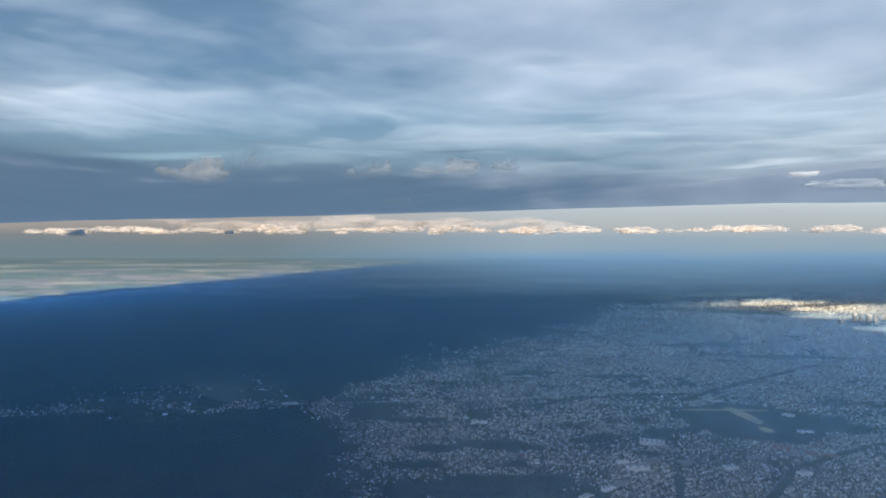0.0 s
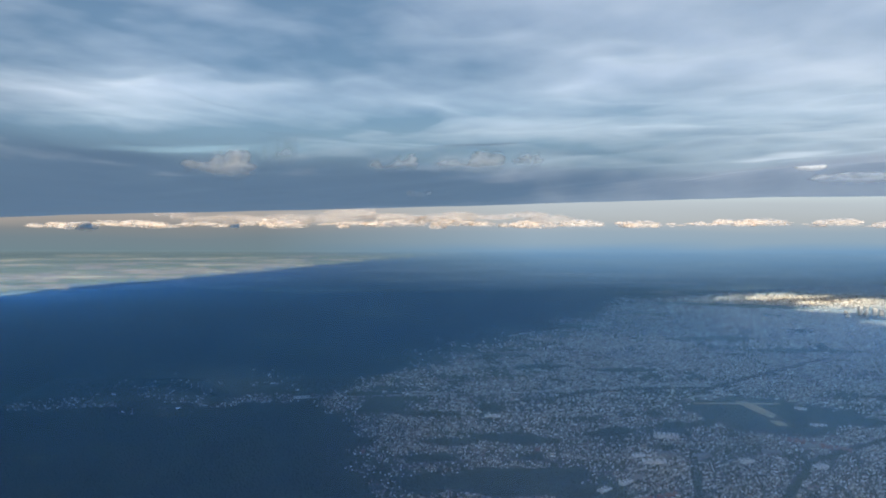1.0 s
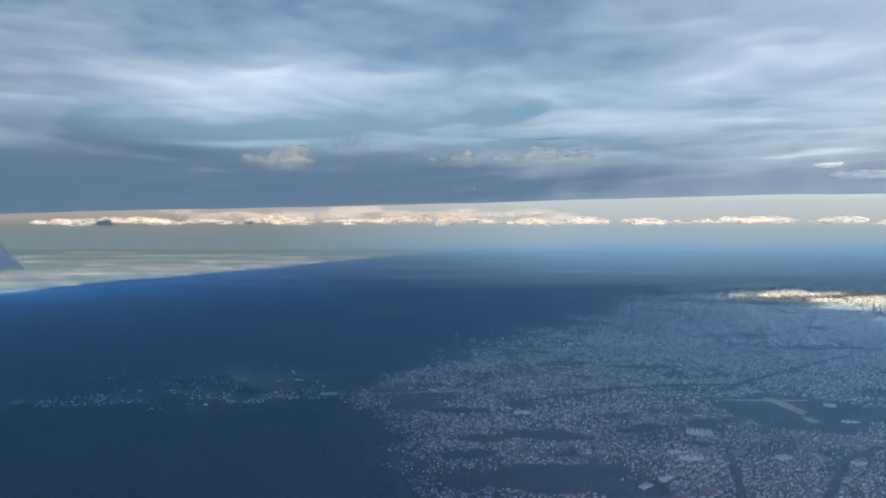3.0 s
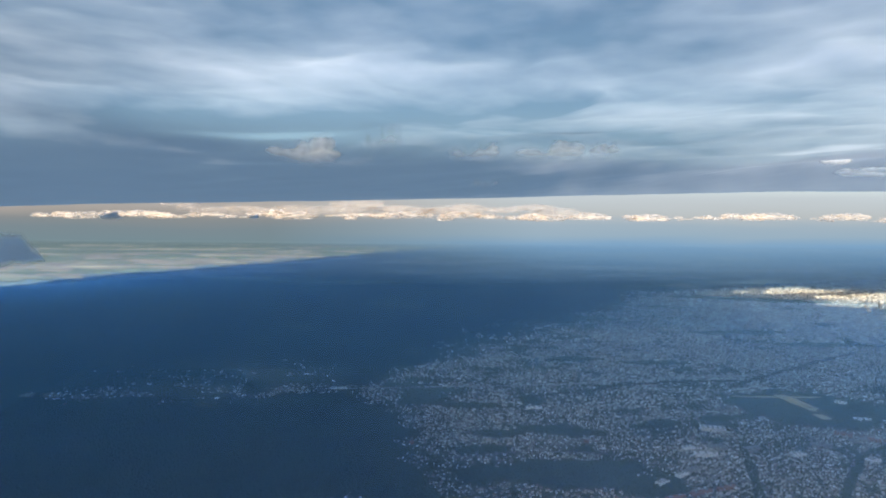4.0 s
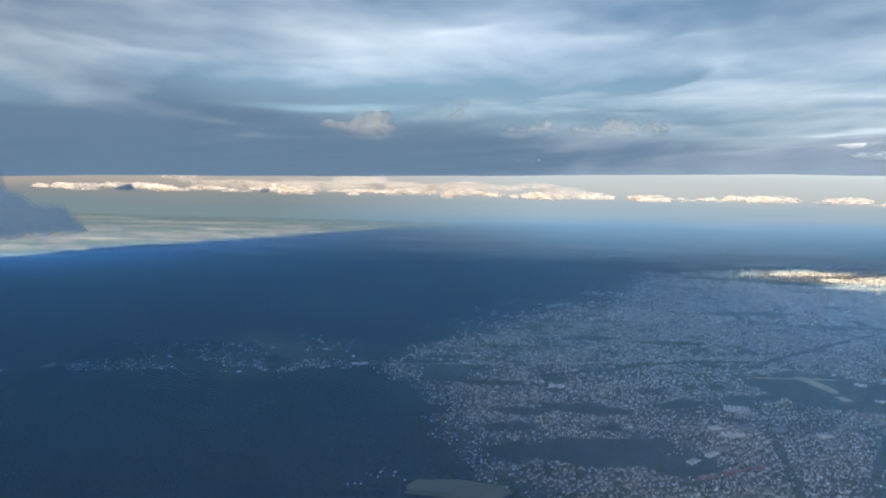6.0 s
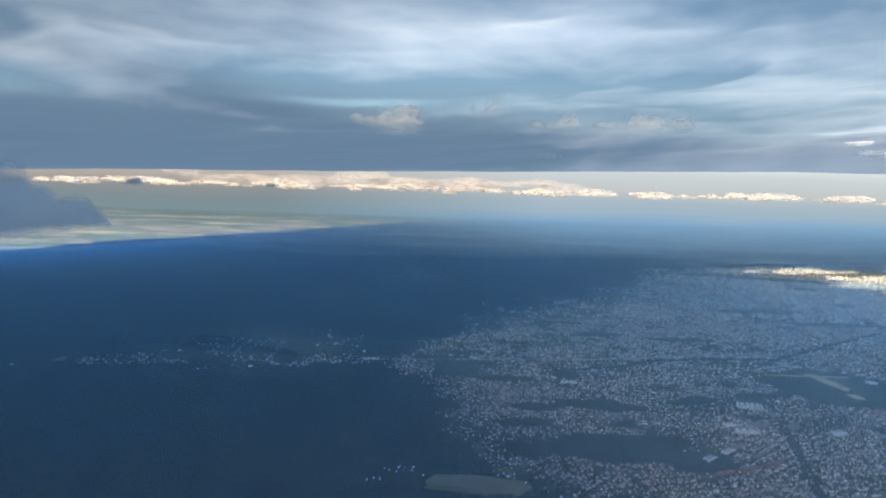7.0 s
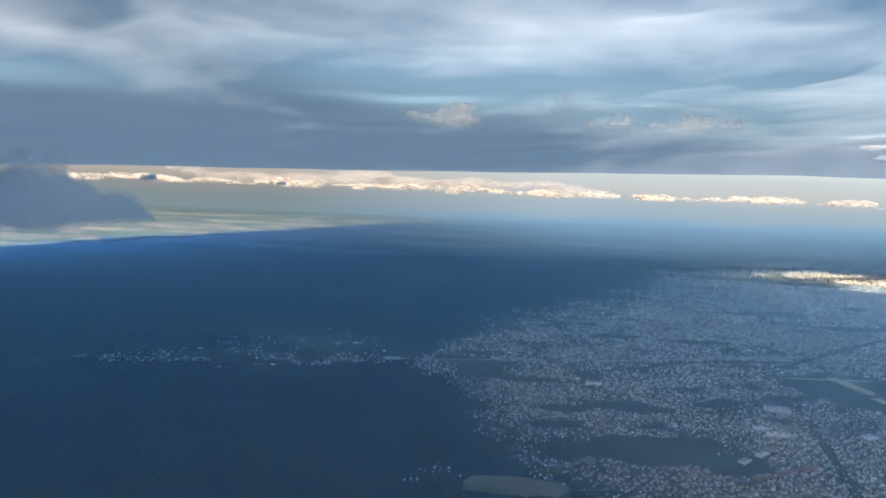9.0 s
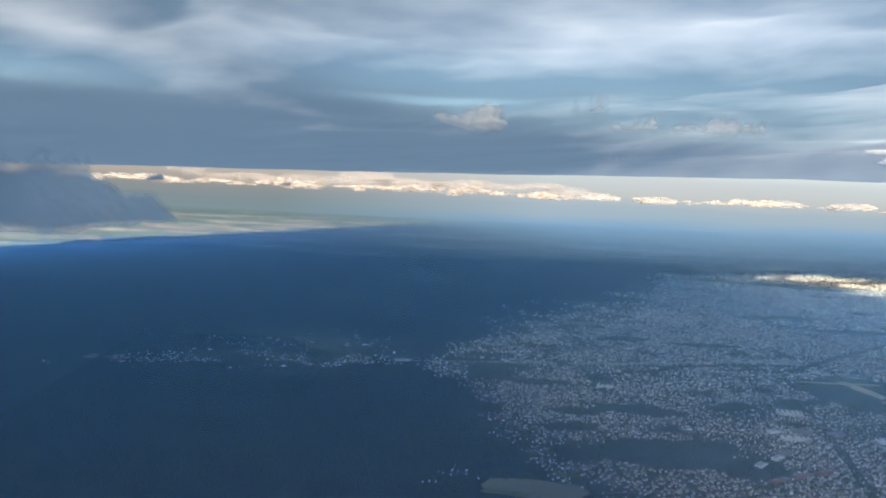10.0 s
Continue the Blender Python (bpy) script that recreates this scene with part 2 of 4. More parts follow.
def haze_material():
    """Blue airlight painted onto sheets over the land: thin close by, thicker with every kilometre towards the rim."""
    m, nt, b, out = nodes_of("haze")
    nt.nodes.remove(b)
    g = nt.nodes.new("ShaderNodeNewGeometry")
    sep = nt.nodes.new("ShaderNodeSeparateXYZ")
    nt.links.new(g.outputs["Position"], sep.inputs[0])
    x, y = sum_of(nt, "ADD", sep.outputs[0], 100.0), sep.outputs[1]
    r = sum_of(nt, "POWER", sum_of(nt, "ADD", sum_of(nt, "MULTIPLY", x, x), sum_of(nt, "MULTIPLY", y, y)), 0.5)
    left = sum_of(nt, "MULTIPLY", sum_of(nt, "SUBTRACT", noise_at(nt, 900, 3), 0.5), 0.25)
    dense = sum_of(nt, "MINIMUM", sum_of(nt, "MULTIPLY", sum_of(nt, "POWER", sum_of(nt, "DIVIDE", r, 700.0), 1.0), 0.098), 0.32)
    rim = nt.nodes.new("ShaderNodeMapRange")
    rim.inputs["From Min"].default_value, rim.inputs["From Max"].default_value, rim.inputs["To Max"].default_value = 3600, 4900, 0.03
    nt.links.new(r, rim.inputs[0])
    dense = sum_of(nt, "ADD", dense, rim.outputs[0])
    far = nt.nodes.new("ShaderNodeMapRange")
    far.interpolation_type = "SMOOTHSTEP"
    far.inputs["From Min"].default_value, far.inputs["From Max"].default_value = 3950, 4470
    nt.links.new(sum_of(nt, "SUBTRACT", y, sum_of(nt, "MULTIPLY", sep.outputs[0], 1.4)), far.inputs[0])
    east = nt.nodes.new("ShaderNodeMapRange")
    east.inputs["From Min"].default_value, east.inputs["From Max"].default_value = 300, 1300
    east.inputs["To Min"].default_value, east.inputs["To Max"].default_value = 0.0, 0.08
    nt.links.new(sep.outputs[0], east.inputs[0])
    mid = nt.nodes.new("ShaderNodeMapRange")
    mid.interpolation_type = "SMOOTHSTEP"
    mid.inputs["From Min"].default_value, mid.inputs["From Max"].default_value = 2000, 3200
    nt.links.new(r, mid.inputs[0])
    # painted haze taken off the sunlit fields, and put on in the far east
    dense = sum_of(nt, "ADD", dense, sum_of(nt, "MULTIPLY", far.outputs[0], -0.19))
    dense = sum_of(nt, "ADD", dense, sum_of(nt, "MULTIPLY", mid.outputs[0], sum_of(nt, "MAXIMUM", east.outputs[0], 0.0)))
    # painted haze thinned over the sunlit city, to keep it bright and warm
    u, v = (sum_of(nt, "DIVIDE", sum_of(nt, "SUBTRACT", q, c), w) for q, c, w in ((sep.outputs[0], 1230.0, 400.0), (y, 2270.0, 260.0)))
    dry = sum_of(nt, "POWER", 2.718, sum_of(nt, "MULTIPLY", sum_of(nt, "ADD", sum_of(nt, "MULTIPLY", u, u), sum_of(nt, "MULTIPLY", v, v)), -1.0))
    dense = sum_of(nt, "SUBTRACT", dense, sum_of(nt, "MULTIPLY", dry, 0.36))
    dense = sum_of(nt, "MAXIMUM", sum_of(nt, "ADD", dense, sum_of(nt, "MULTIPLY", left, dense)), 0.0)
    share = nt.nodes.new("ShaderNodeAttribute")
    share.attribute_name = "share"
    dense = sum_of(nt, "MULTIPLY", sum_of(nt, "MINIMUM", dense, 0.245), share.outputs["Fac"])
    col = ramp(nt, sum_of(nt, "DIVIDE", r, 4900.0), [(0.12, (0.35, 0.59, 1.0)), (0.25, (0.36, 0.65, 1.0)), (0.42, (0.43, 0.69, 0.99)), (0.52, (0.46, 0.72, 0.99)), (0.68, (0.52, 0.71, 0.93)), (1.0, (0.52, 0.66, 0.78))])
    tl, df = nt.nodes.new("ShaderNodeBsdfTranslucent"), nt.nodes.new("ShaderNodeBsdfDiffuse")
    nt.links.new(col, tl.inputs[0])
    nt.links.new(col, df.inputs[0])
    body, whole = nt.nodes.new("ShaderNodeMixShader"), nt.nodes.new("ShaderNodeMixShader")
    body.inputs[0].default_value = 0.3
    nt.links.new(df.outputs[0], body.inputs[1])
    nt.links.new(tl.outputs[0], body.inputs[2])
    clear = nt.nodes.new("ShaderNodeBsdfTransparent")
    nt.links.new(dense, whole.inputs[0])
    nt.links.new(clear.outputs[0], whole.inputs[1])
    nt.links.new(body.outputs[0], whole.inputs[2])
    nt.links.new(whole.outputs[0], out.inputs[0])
    return m


HAZE = haze_material()


def backdrop_material():
    """The hazy rim of the sky, all round: grey-blue low down, warm at the level of the far clouds, pale above; its
    glowing foot, put in for far haze, thins out over the land.
    """
    m, nt, b, out = nodes_of("far_sky")
    nt.nodes.remove(b)
    g = nt.nodes.new("ShaderNodeNewGeometry")
    sep = nt.nodes.new("ShaderNodeSeparateXYZ")
    nt.links.new(g.outputs["Position"], sep.inputs[0])
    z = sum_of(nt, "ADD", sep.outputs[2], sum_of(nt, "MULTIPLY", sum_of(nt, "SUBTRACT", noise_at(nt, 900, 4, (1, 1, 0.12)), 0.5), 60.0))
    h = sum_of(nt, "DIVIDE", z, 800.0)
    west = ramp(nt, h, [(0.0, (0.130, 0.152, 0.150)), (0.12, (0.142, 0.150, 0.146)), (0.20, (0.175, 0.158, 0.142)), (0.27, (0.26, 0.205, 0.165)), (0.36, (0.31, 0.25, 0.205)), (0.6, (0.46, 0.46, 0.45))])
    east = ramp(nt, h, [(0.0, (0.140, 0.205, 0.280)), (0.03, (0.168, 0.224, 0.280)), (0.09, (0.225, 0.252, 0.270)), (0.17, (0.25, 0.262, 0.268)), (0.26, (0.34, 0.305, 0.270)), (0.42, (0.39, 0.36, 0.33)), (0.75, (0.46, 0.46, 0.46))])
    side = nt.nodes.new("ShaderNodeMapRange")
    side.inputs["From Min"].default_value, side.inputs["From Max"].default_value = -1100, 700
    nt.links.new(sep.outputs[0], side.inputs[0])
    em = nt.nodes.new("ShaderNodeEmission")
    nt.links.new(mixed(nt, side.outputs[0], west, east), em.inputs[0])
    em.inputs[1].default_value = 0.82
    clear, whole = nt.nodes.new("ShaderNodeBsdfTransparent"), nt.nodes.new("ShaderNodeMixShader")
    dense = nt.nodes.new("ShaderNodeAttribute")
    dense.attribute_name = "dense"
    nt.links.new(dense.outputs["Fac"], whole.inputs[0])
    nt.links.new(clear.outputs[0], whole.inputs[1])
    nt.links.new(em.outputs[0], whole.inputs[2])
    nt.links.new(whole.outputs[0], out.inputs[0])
    return m


FAR_SKY = backdrop_material()


# ---- the land ----
# Woods inside the town: centre, half axes, turn in degrees.
WOODS = [(455, 1010, 115, 95, -25), (545, 985, 60, 40, -20), (65, 765, 95, 36, 2), (140, 728, 40, 22, -25), (330, 960, 28, 14, 10),
         (60, 905, 95, 16, -3), (215, 935, 45, 18, 10), (330, 1310, 70, 22, 0), (180, 1330, 60, 20, 5), (760, 1480, 120, 30, -8), (900, 2180, 260, 60, -18),
         (-20, 1020, 40, 14, 0), (620, 1620, 120, 26, 6), (250, 1800, 160, 60, 0)]


def in_woods(x, y):
    inside = np.zeros(np.shape(x))
    wx, wy = x + 16 * fbm(x / 60, y / 60, 3, 11), y + 12 * fbm(x / 60, y / 60, 3, 17)
    for cx, cy, a, b, turn in WOODS:
        c, s = math.cos(radians(turn)), math.sin(radians(turn))
        u, v = ((wx - cx) * c + (wy - cy) * s) / a, (-(wx - cx) * s + (wy - cy) * c) / b
        inside = np.maximum(inside, 1 - step(0.85, 1.1, np.hypot(u, v)))
    return inside


# Lines kept free of houses: half width, then the bends.
CORRIDORS = [(4.5, [(400, 1130), (453, 1177), (540, 1243), (629, 1311), (760, 1400)]), (3.5, [(60, 1070), (164, 1099), (215, 1139), (339, 1167), (470, 1172)]),
             (7, [(572, 2204), (720, 2100), (852, 2009), (1139, 1790)]), (3, [(225, 640), (243, 693), (262, 750), (279, 802), (300, 870)]), (3, [(330, 700), (420, 820), (560, 900), (700, 930)])]


def along_corridor(x, y):
    """1 on the free lines, 0 away from them."""
    free = np.zeros(np.shape(x))
    for half, line in CORRIDORS:
        for (ax, ay), (bx, by) in zip(line[:-1], line[1:]):
            ux, uy = bx - ax, by - ay
            t = np.clip(((x - ax) * ux + (y - ay) * uy) / (ux * ux + uy * uy), 0, 1)
            free = np.maximum(free, 1 - step(half, half + 3, np.hypot(x - ax - t * ux, y - ay - t * uy)))
    return free


def town_rim(y):
    """Where the town begins against the great wood."""
    return np.interp(y, [560, 660, 740, 800, 890, 985, 1110, 1215, 1395, 1640, 1800, 2300, 2720], [-45, -42, -60, -95, -115, -140, -205, -150, -40, 130, 280, 640, 1500])


def built_over(x, y):
    """0 to 1: how densely the land carries houses."""
    x, y = np.asarray(x, float), np.asarray(y, float)
    wob = 26 * fbm(x / 70, y / 70, 4, 3)
    town = step(-12 - 160 * step(1200, 1700, y), 22 + 420 * step(1150, 1650, y), x - town_rim(y) + wob * (1 + 3 * step(1200, 1700, y))) * step(600, 640, y) * (1 - step(2720, 2850, y))
    # low country between the near hills and the fields, and the villages in the wood
    strip = np.exp(-(((x + 440) / 245) ** 4)) * (np.exp(-(((y - 1092 - 0.05 * (x + 430)) / 34) ** 2)) + 0.55 * np.exp(-(((x + 400) / 190) ** 4) - ((y - 1195) / 70) ** 2))
    strip = strip * step(0.34, 0.62, grain(x / 55, y / 22, 5))
    village = np.exp(-((x + 157) / 14) ** 2 - ((y - 698) / 7) ** 2) + 0.8 * np.exp(-((x + 180) / 9) ** 2 - ((y - 672) / 4) ** 2)
    open_field = np.exp(-((x + 88) / 62) ** 4 - ((y - 664) / 26) ** 4)
    mottled = 0.62 + 1.5 * (grain(x / 34, y / 30, 8) - 0.45) + 0.7 * (grain(x / 130, y / 90, 14) - 0.5) + 0.25 * step(0, 500, x)
    quarter = 0.75 * np.exp(-((x - 58) / 98) ** 4 - ((y - 690) / 36) ** 4) * (1 - in_woods(x, y)) * (1 - open_field)
    village = np.maximum(village, quarter)
    return np.clip(np.maximum(town * (1 - in_woods(x, y)) * (1 - along_corridor(x, y)) * (1 - open_field) * mottled, np.maximum(0.6 * strip, village)), 0, 1)


def build_ground():
    xs = np.concatenate([np.linspace(-7000, -1200, 30)[:-1], np.linspace(-1200, 2400, 300), np.linspace(2400, 7000, 24)[1:]])
    ys = np.concatenate([np.linspace(-4000, 500, 20)[:-1], np.linspace(500, 2900, 220), np.linspace(2900, 9000, 60)[1:]])
    X, Y = np.meshgrid(xs, ys)
    Z = -0.35 + 0.0 * X
    n, w = len(ys), len(xs)
    i = np.arange(n * w).reshape(n, w)
    faces = np.stack([i[:-1, :-1], i[:-1, 1:], i[1:, 1:], i[1:, :-1]], -1).reshape(-1, 4)
    me = mesh_of("ground", np.stack([X, Y, Z], -1).reshape(-1, 3), faces, [LAND])
    attribute(me, "built", (built_over(X, Y) * (0.45 + 0.45 * step(900, 1600, Y))).ravel())
    attribute(me, "farmed", step(2300, 3000, Y + 250 * fbm(X / 500, Y / 500, 3, 9)).ravel())
    tagged(new("ground", me), "flat wooded and built-up land under low cloud", "ground", kind="structure")


build_ground()


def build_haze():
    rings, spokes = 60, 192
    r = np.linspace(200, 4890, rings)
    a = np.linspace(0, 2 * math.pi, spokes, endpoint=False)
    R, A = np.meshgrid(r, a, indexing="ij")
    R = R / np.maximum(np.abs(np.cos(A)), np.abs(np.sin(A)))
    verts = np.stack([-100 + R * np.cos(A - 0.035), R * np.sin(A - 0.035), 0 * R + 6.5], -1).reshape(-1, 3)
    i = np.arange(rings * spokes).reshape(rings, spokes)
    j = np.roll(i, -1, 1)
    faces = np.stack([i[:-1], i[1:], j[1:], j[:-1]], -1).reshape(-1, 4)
    # the lowest sheet is cut off over the farmland so the sun reaches it; the highest begins far out
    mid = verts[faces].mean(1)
    off_farmland = (mid[:, 1] - 1.4 * mid[:, 0] < 4560) | (mid[:, 0] > 500)
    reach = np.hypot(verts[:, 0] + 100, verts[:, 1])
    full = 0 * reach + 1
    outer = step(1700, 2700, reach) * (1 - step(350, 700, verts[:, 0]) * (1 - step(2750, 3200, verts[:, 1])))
    for k, (some, share) in enumerate(((faces[off_farmland], full), (faces, full), (faces, full), (faces[off_farmland & (outer[faces].max(1) > 0.002)], outer))):
        me = mesh_of("haze_sheet", verts, some, [HAZE])
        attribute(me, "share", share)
        tagged(new("haze_sheet", me), "thin blue sheet over the land, imitating haze", "haze", kind="stuff").location = (0, 0, 1.2 * k)


build_haze()


def build_backdrop():
    n = 160
    a = np.linspace(0, 2 * math.pi, n, endpoint=False)
    # a glowing sheet over the land that imitates far haze, then the wall of the sky
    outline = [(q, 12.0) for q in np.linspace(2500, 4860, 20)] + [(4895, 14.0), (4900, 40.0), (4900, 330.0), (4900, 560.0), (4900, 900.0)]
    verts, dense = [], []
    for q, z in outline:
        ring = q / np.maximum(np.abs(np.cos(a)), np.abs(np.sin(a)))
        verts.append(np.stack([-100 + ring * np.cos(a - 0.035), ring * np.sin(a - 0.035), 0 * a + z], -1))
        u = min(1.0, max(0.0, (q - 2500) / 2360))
        # more of the glow put in towards the east, little over the sunlit farmland
        foot_glow = 0.3 + 0.7 * step(-0.12, 0.25, np.cos(a - 0.035))
        dense.append(0 * a + {560.0: 0.5, 900.0: 0.0}.get(z, 1.0) if z > 13 else 0.97 * (u ** 4 * (1 - foot_glow) + u ** 0.75 * foot_glow))
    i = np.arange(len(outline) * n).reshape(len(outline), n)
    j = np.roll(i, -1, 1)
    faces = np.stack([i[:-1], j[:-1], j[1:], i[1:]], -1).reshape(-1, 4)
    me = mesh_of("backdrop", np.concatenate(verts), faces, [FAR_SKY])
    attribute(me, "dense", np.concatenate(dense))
    tagged(new("backdrop", me), "hazy horizon sky, warm grey and pale blue, with a glowing foot imitating far haze", "sky", kind="structure")


build_backdrop()


# ---- the clouds ----
# Openings of the deck that let the sun onto the city and its clouds: centre, half axes, turn in degrees.
GAPS = [(985, 1545, 210, 66, 2), (1213, 1285, 300, 190, 8), (1050, 1030, 150, 38, 8)]


def deck_cover(x, y):
    """1 where the deck is closed, 0 where it is open."""
    edge = np.interp(x, [-4500, -1590, -1140, -760, -380, 300, 4500], [1450, 1800, 2350, 2900, 3500, 4350, 4350])
    wob = (90 + 110 * step(-600, 400, x)) * fbm(x / 260, y / 260, 4, 21)
    closed = 1 - step(-90 - 500 * step(-500, 500, x), 90, y + wob - edge)
    gap = np.zeros(np.shape(x))
    for cx, cy, a, b, turn in GAPS:
        c, s = math.cos(radians(turn)), math.sin(radians(turn))
        wx, wy = x + 0.2 * a * fbm(x * 3.2 / a, y * 3.2 / a, 4, 23), y + 0.25 * b * fbm(x * 3.2 / a, y * 3.2 / a, 4, 29)
        u, v = ((wx - cx) * c + (wy - cy) * s) / a, (-(wx - cx) * s + (wy - cy) * c) / b
        torn = 0.1 + 0.9 * step(0.26, 0.48, 0.65 * grain(x / 80, y / 30, 25) + 0.35 * grain(x / 30, y / 14, 26))
        gap = np.maximum(gap, (1 - step(0.6, 1.2, np.hypot(u, v))) * torn)
    return np.clip(closed - gap, 0, 1)


def deck_pierced(x, y, z):
    """Share of the sun that comes straight through: over the town more than over the wood, and above the pale scud."""
    gx, gy = x + 0.16 / 0.47 * z, y + z / 0.47
    town = step(-80, 150, gx - town_rim(gy) + 25 * fbm(gx / 160, gy / 160, 3, 91)) * (1 - step(2300, 2700, gy)) * step(520, 640, gy)
    town = 0.085 * town * (0.75 + 0.5 * grain(gx / 120, gy / 90, 92))
    scud_light = 0.10 * np.exp(-((x + 480) / 130) ** 2 - ((y - 470) / 100) ** 2) + 0.5 * np.exp(-((x - 960) / 150) ** 2 - ((y - 1755) / 36) ** 2) + 0.18 * np.exp(-((x + 180) / 62) ** 2 - ((y - 510) / 34) ** 2) + 0.18 * np.exp(-((x - 5) / 110) ** 2 - ((y - 540) / 34) ** 2)
    return np.clip(np.maximum(town, scud_light), 0, 0.9)


def deck_height(x, y):
    rise = 70 * step(-300, 900, x) * step(100, 1300, y)
    near = 332 + rise
    far = np.clip(303 + 0.030 * x, 258, 365) + 96 * np.exp(-((x - 1250) / 680) ** 2 - ((y - 1850) / 700) ** 2)
    r = np.hypot(x + 100, y)
    z = near + (far - near) * step(700, 2300, np.hypot(x, y))
    return z + 6 * fbm(x / 260, y / 340, 3, 31) * (1 - 0.6 * step(900, 2200, r)) - 2.2 * step(90, 300, r) * (1 - step(600, 1500, r)) * billow(x, y, 2)


# Thin and thick places of the deck: x, y, half width, half depth, by how much.
THIN = [(21, 200, 20, 30, 0.30), (51, 202, 16, 29, 0.15), (105, 208, 24, 31, 0.22), (-74, 278, 60, 69, 0.12), (-124, 224, 30, 54, 0.10), (-114, 232, 17, 36, 0.24), (-143, 291, 30, 56, 0.15),
        (-50, 257, 40, 44, 0.12), (56, 404, 66, 67, 0.14), (-336, 326, 22, 64, 0.25), (-158, 257, 24, 40, 0.25), (-103, 249, 22, 33, 0.20), (-191, 340, 55, 87, 0.14), (-107, 302, 30, 55, 0.12),
        (-325, 501, 80, 150, 0.10), (14, 399, 45, 72, 0.10), (900, 2900, 900, 900, 0.10), (990, 1760, 330, 330, 0.30), (515, 985, 45, 75, 0.35)]
THICK = [(-860, 1600, 260, 600, 0.16), (-67, 1539, 560, 600, 0.08), (-180, 512, 66, 40, 0.34), (53, 304, 50, 42, 0.15), (-86, 215, 20, 40, 0.12), (-35, 168, 22, 20, 0.10), (59, 155, 26, 18, 0.12), (-249, 567, 55, 130, 0.18),
         (-106, 358, 46, 53, 0.17), (-31, 329, 42, 36, 0.10), (-41, 194, 34, 25, 0.10), (-408, 476, 36, 170, 0.18), (-560, 1300, 200, 600, 0.12), (-141, 446, 50, 90, 0.15), (-62, 235, 25, 33, 0.10)]


def billow_frame(x, y):
    """Directions along which the deck's masses lie, drawn out with the wind, larger where the deck is older, away from the flight."""
    return np.arctan2(x + 100, np.abs(y) + 60) * 8.5, -2240 / (np.hypot(x + 100, y) + 80)


def billow(x, y, octaves=4):
    """Rounded masses of the deck."""
    q, v = billow_frame(x, y)
    q, v = q + 0.5 * fbm(q * 0.9, v * 0.9, 3, 81), v + 0.5 * fbm(q * 0.9, v * 0.9, 3, 83)
    return 0.6 * fbm(q * 0.5, v * 0.5, octaves, 87) + 0.5 * fbm(q * 1.3, v * 1.2, octaves, 85)


def deck_thickness(x, y):
    r = np.hypot(x + 100, y)
    t = 0.90 + 0.06 * step(360, 720, r) - 0.25 * step(0.10, 0.60, (x + 100) / (np.abs(y) + 60)) * (1 - 0.35 * step(1200, 2600, r))
    t = t + 0.08 * step(-50, -500, x)
    wx, wy = x + 0.07 * r * fbm(x / 90, y / 120, 2, 45), y + 0.09 * r * fbm(x / 90, y / 120, 2, 47)
    for sign, places in ((-1, THIN), (1, THICK)):
        for cx, cy, a, b, amount in places:
            t = t + 0.85 * sign * amount * np.exp(-((wx - cx) / a) ** 2 - ((wy - cy) / b) ** 2)
    return t + (0.18 - 0.08 * step(700, 1900, r)) * billow(x, y)


def build_deck():
    rings, spokes = 300, 720
    r = np.concatenate([[0.5, 12, 25], np.geomspace(40, 4750, rings - 3)])
    a = np.linspace(0, 2 * math.pi, spokes, endpoint=False)
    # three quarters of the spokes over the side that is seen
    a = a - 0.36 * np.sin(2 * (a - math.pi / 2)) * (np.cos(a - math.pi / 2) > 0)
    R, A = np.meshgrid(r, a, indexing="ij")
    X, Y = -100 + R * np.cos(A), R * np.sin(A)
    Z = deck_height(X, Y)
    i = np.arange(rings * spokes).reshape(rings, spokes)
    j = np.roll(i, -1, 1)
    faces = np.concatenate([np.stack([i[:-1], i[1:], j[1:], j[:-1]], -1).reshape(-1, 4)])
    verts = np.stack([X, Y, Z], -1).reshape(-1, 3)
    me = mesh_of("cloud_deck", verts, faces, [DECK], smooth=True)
    attribute(me, "cover", deck_cover(X, Y).ravel())
    attribute(me, "thickness", deck_thickness(X, Y).ravel())
    attribute(me, "mottle", (0.55 - 0.27 * step(450, 1600, np.hypot(X + 100, Y))).ravel())
    attribute(me, "pierced", deck_pierced(X, Y, Z).ravel())
    across, outward = billow_frame(X, Y)
    attribute(me, "across", across.ravel())
    attribute(me, "outward", outward.ravel())
    tagged(new("cloud_deck", me), "grey stratocumulus deck with a ragged far edge", "cloud", kind="structure")


build_deck()


def lobed(name, levels, rough, scale, seed, mat, flat_base=-0.35):
    """A cloud body of radius 1 with bulging lobes on top and a flatter base."""
    bm = bmesh.new()
    bmesh.ops.create_icosphere(bm, subdivisions=levels, radius=1.0)
    shift = Vector((seed * 7.31, seed * 3.17, seed * 1.93))
    for v in bm.verts:
        d = v.co.normalized()
        bulge = 0.0
        for k, f in enumerate((scale, scale * 2.1, scale * 4.3)):
            bulge += abs(noise.noise(d * f + shift * (k + 1))) * rough / (1.7 ** k)
        v.co = d * (0.72 + bulge)
        if v.co.z < flat_base:
            v.co.z = flat_base + (v.co.z - flat_base) * 0.25
    me = bpy.data.meshes.new(name)
    bm.to_mesh(me)
    bm.free()
    me.materials.append(mat)
    me.polygons.foreach_set("use_smooth", [True] * len(me.polygons))
    return me


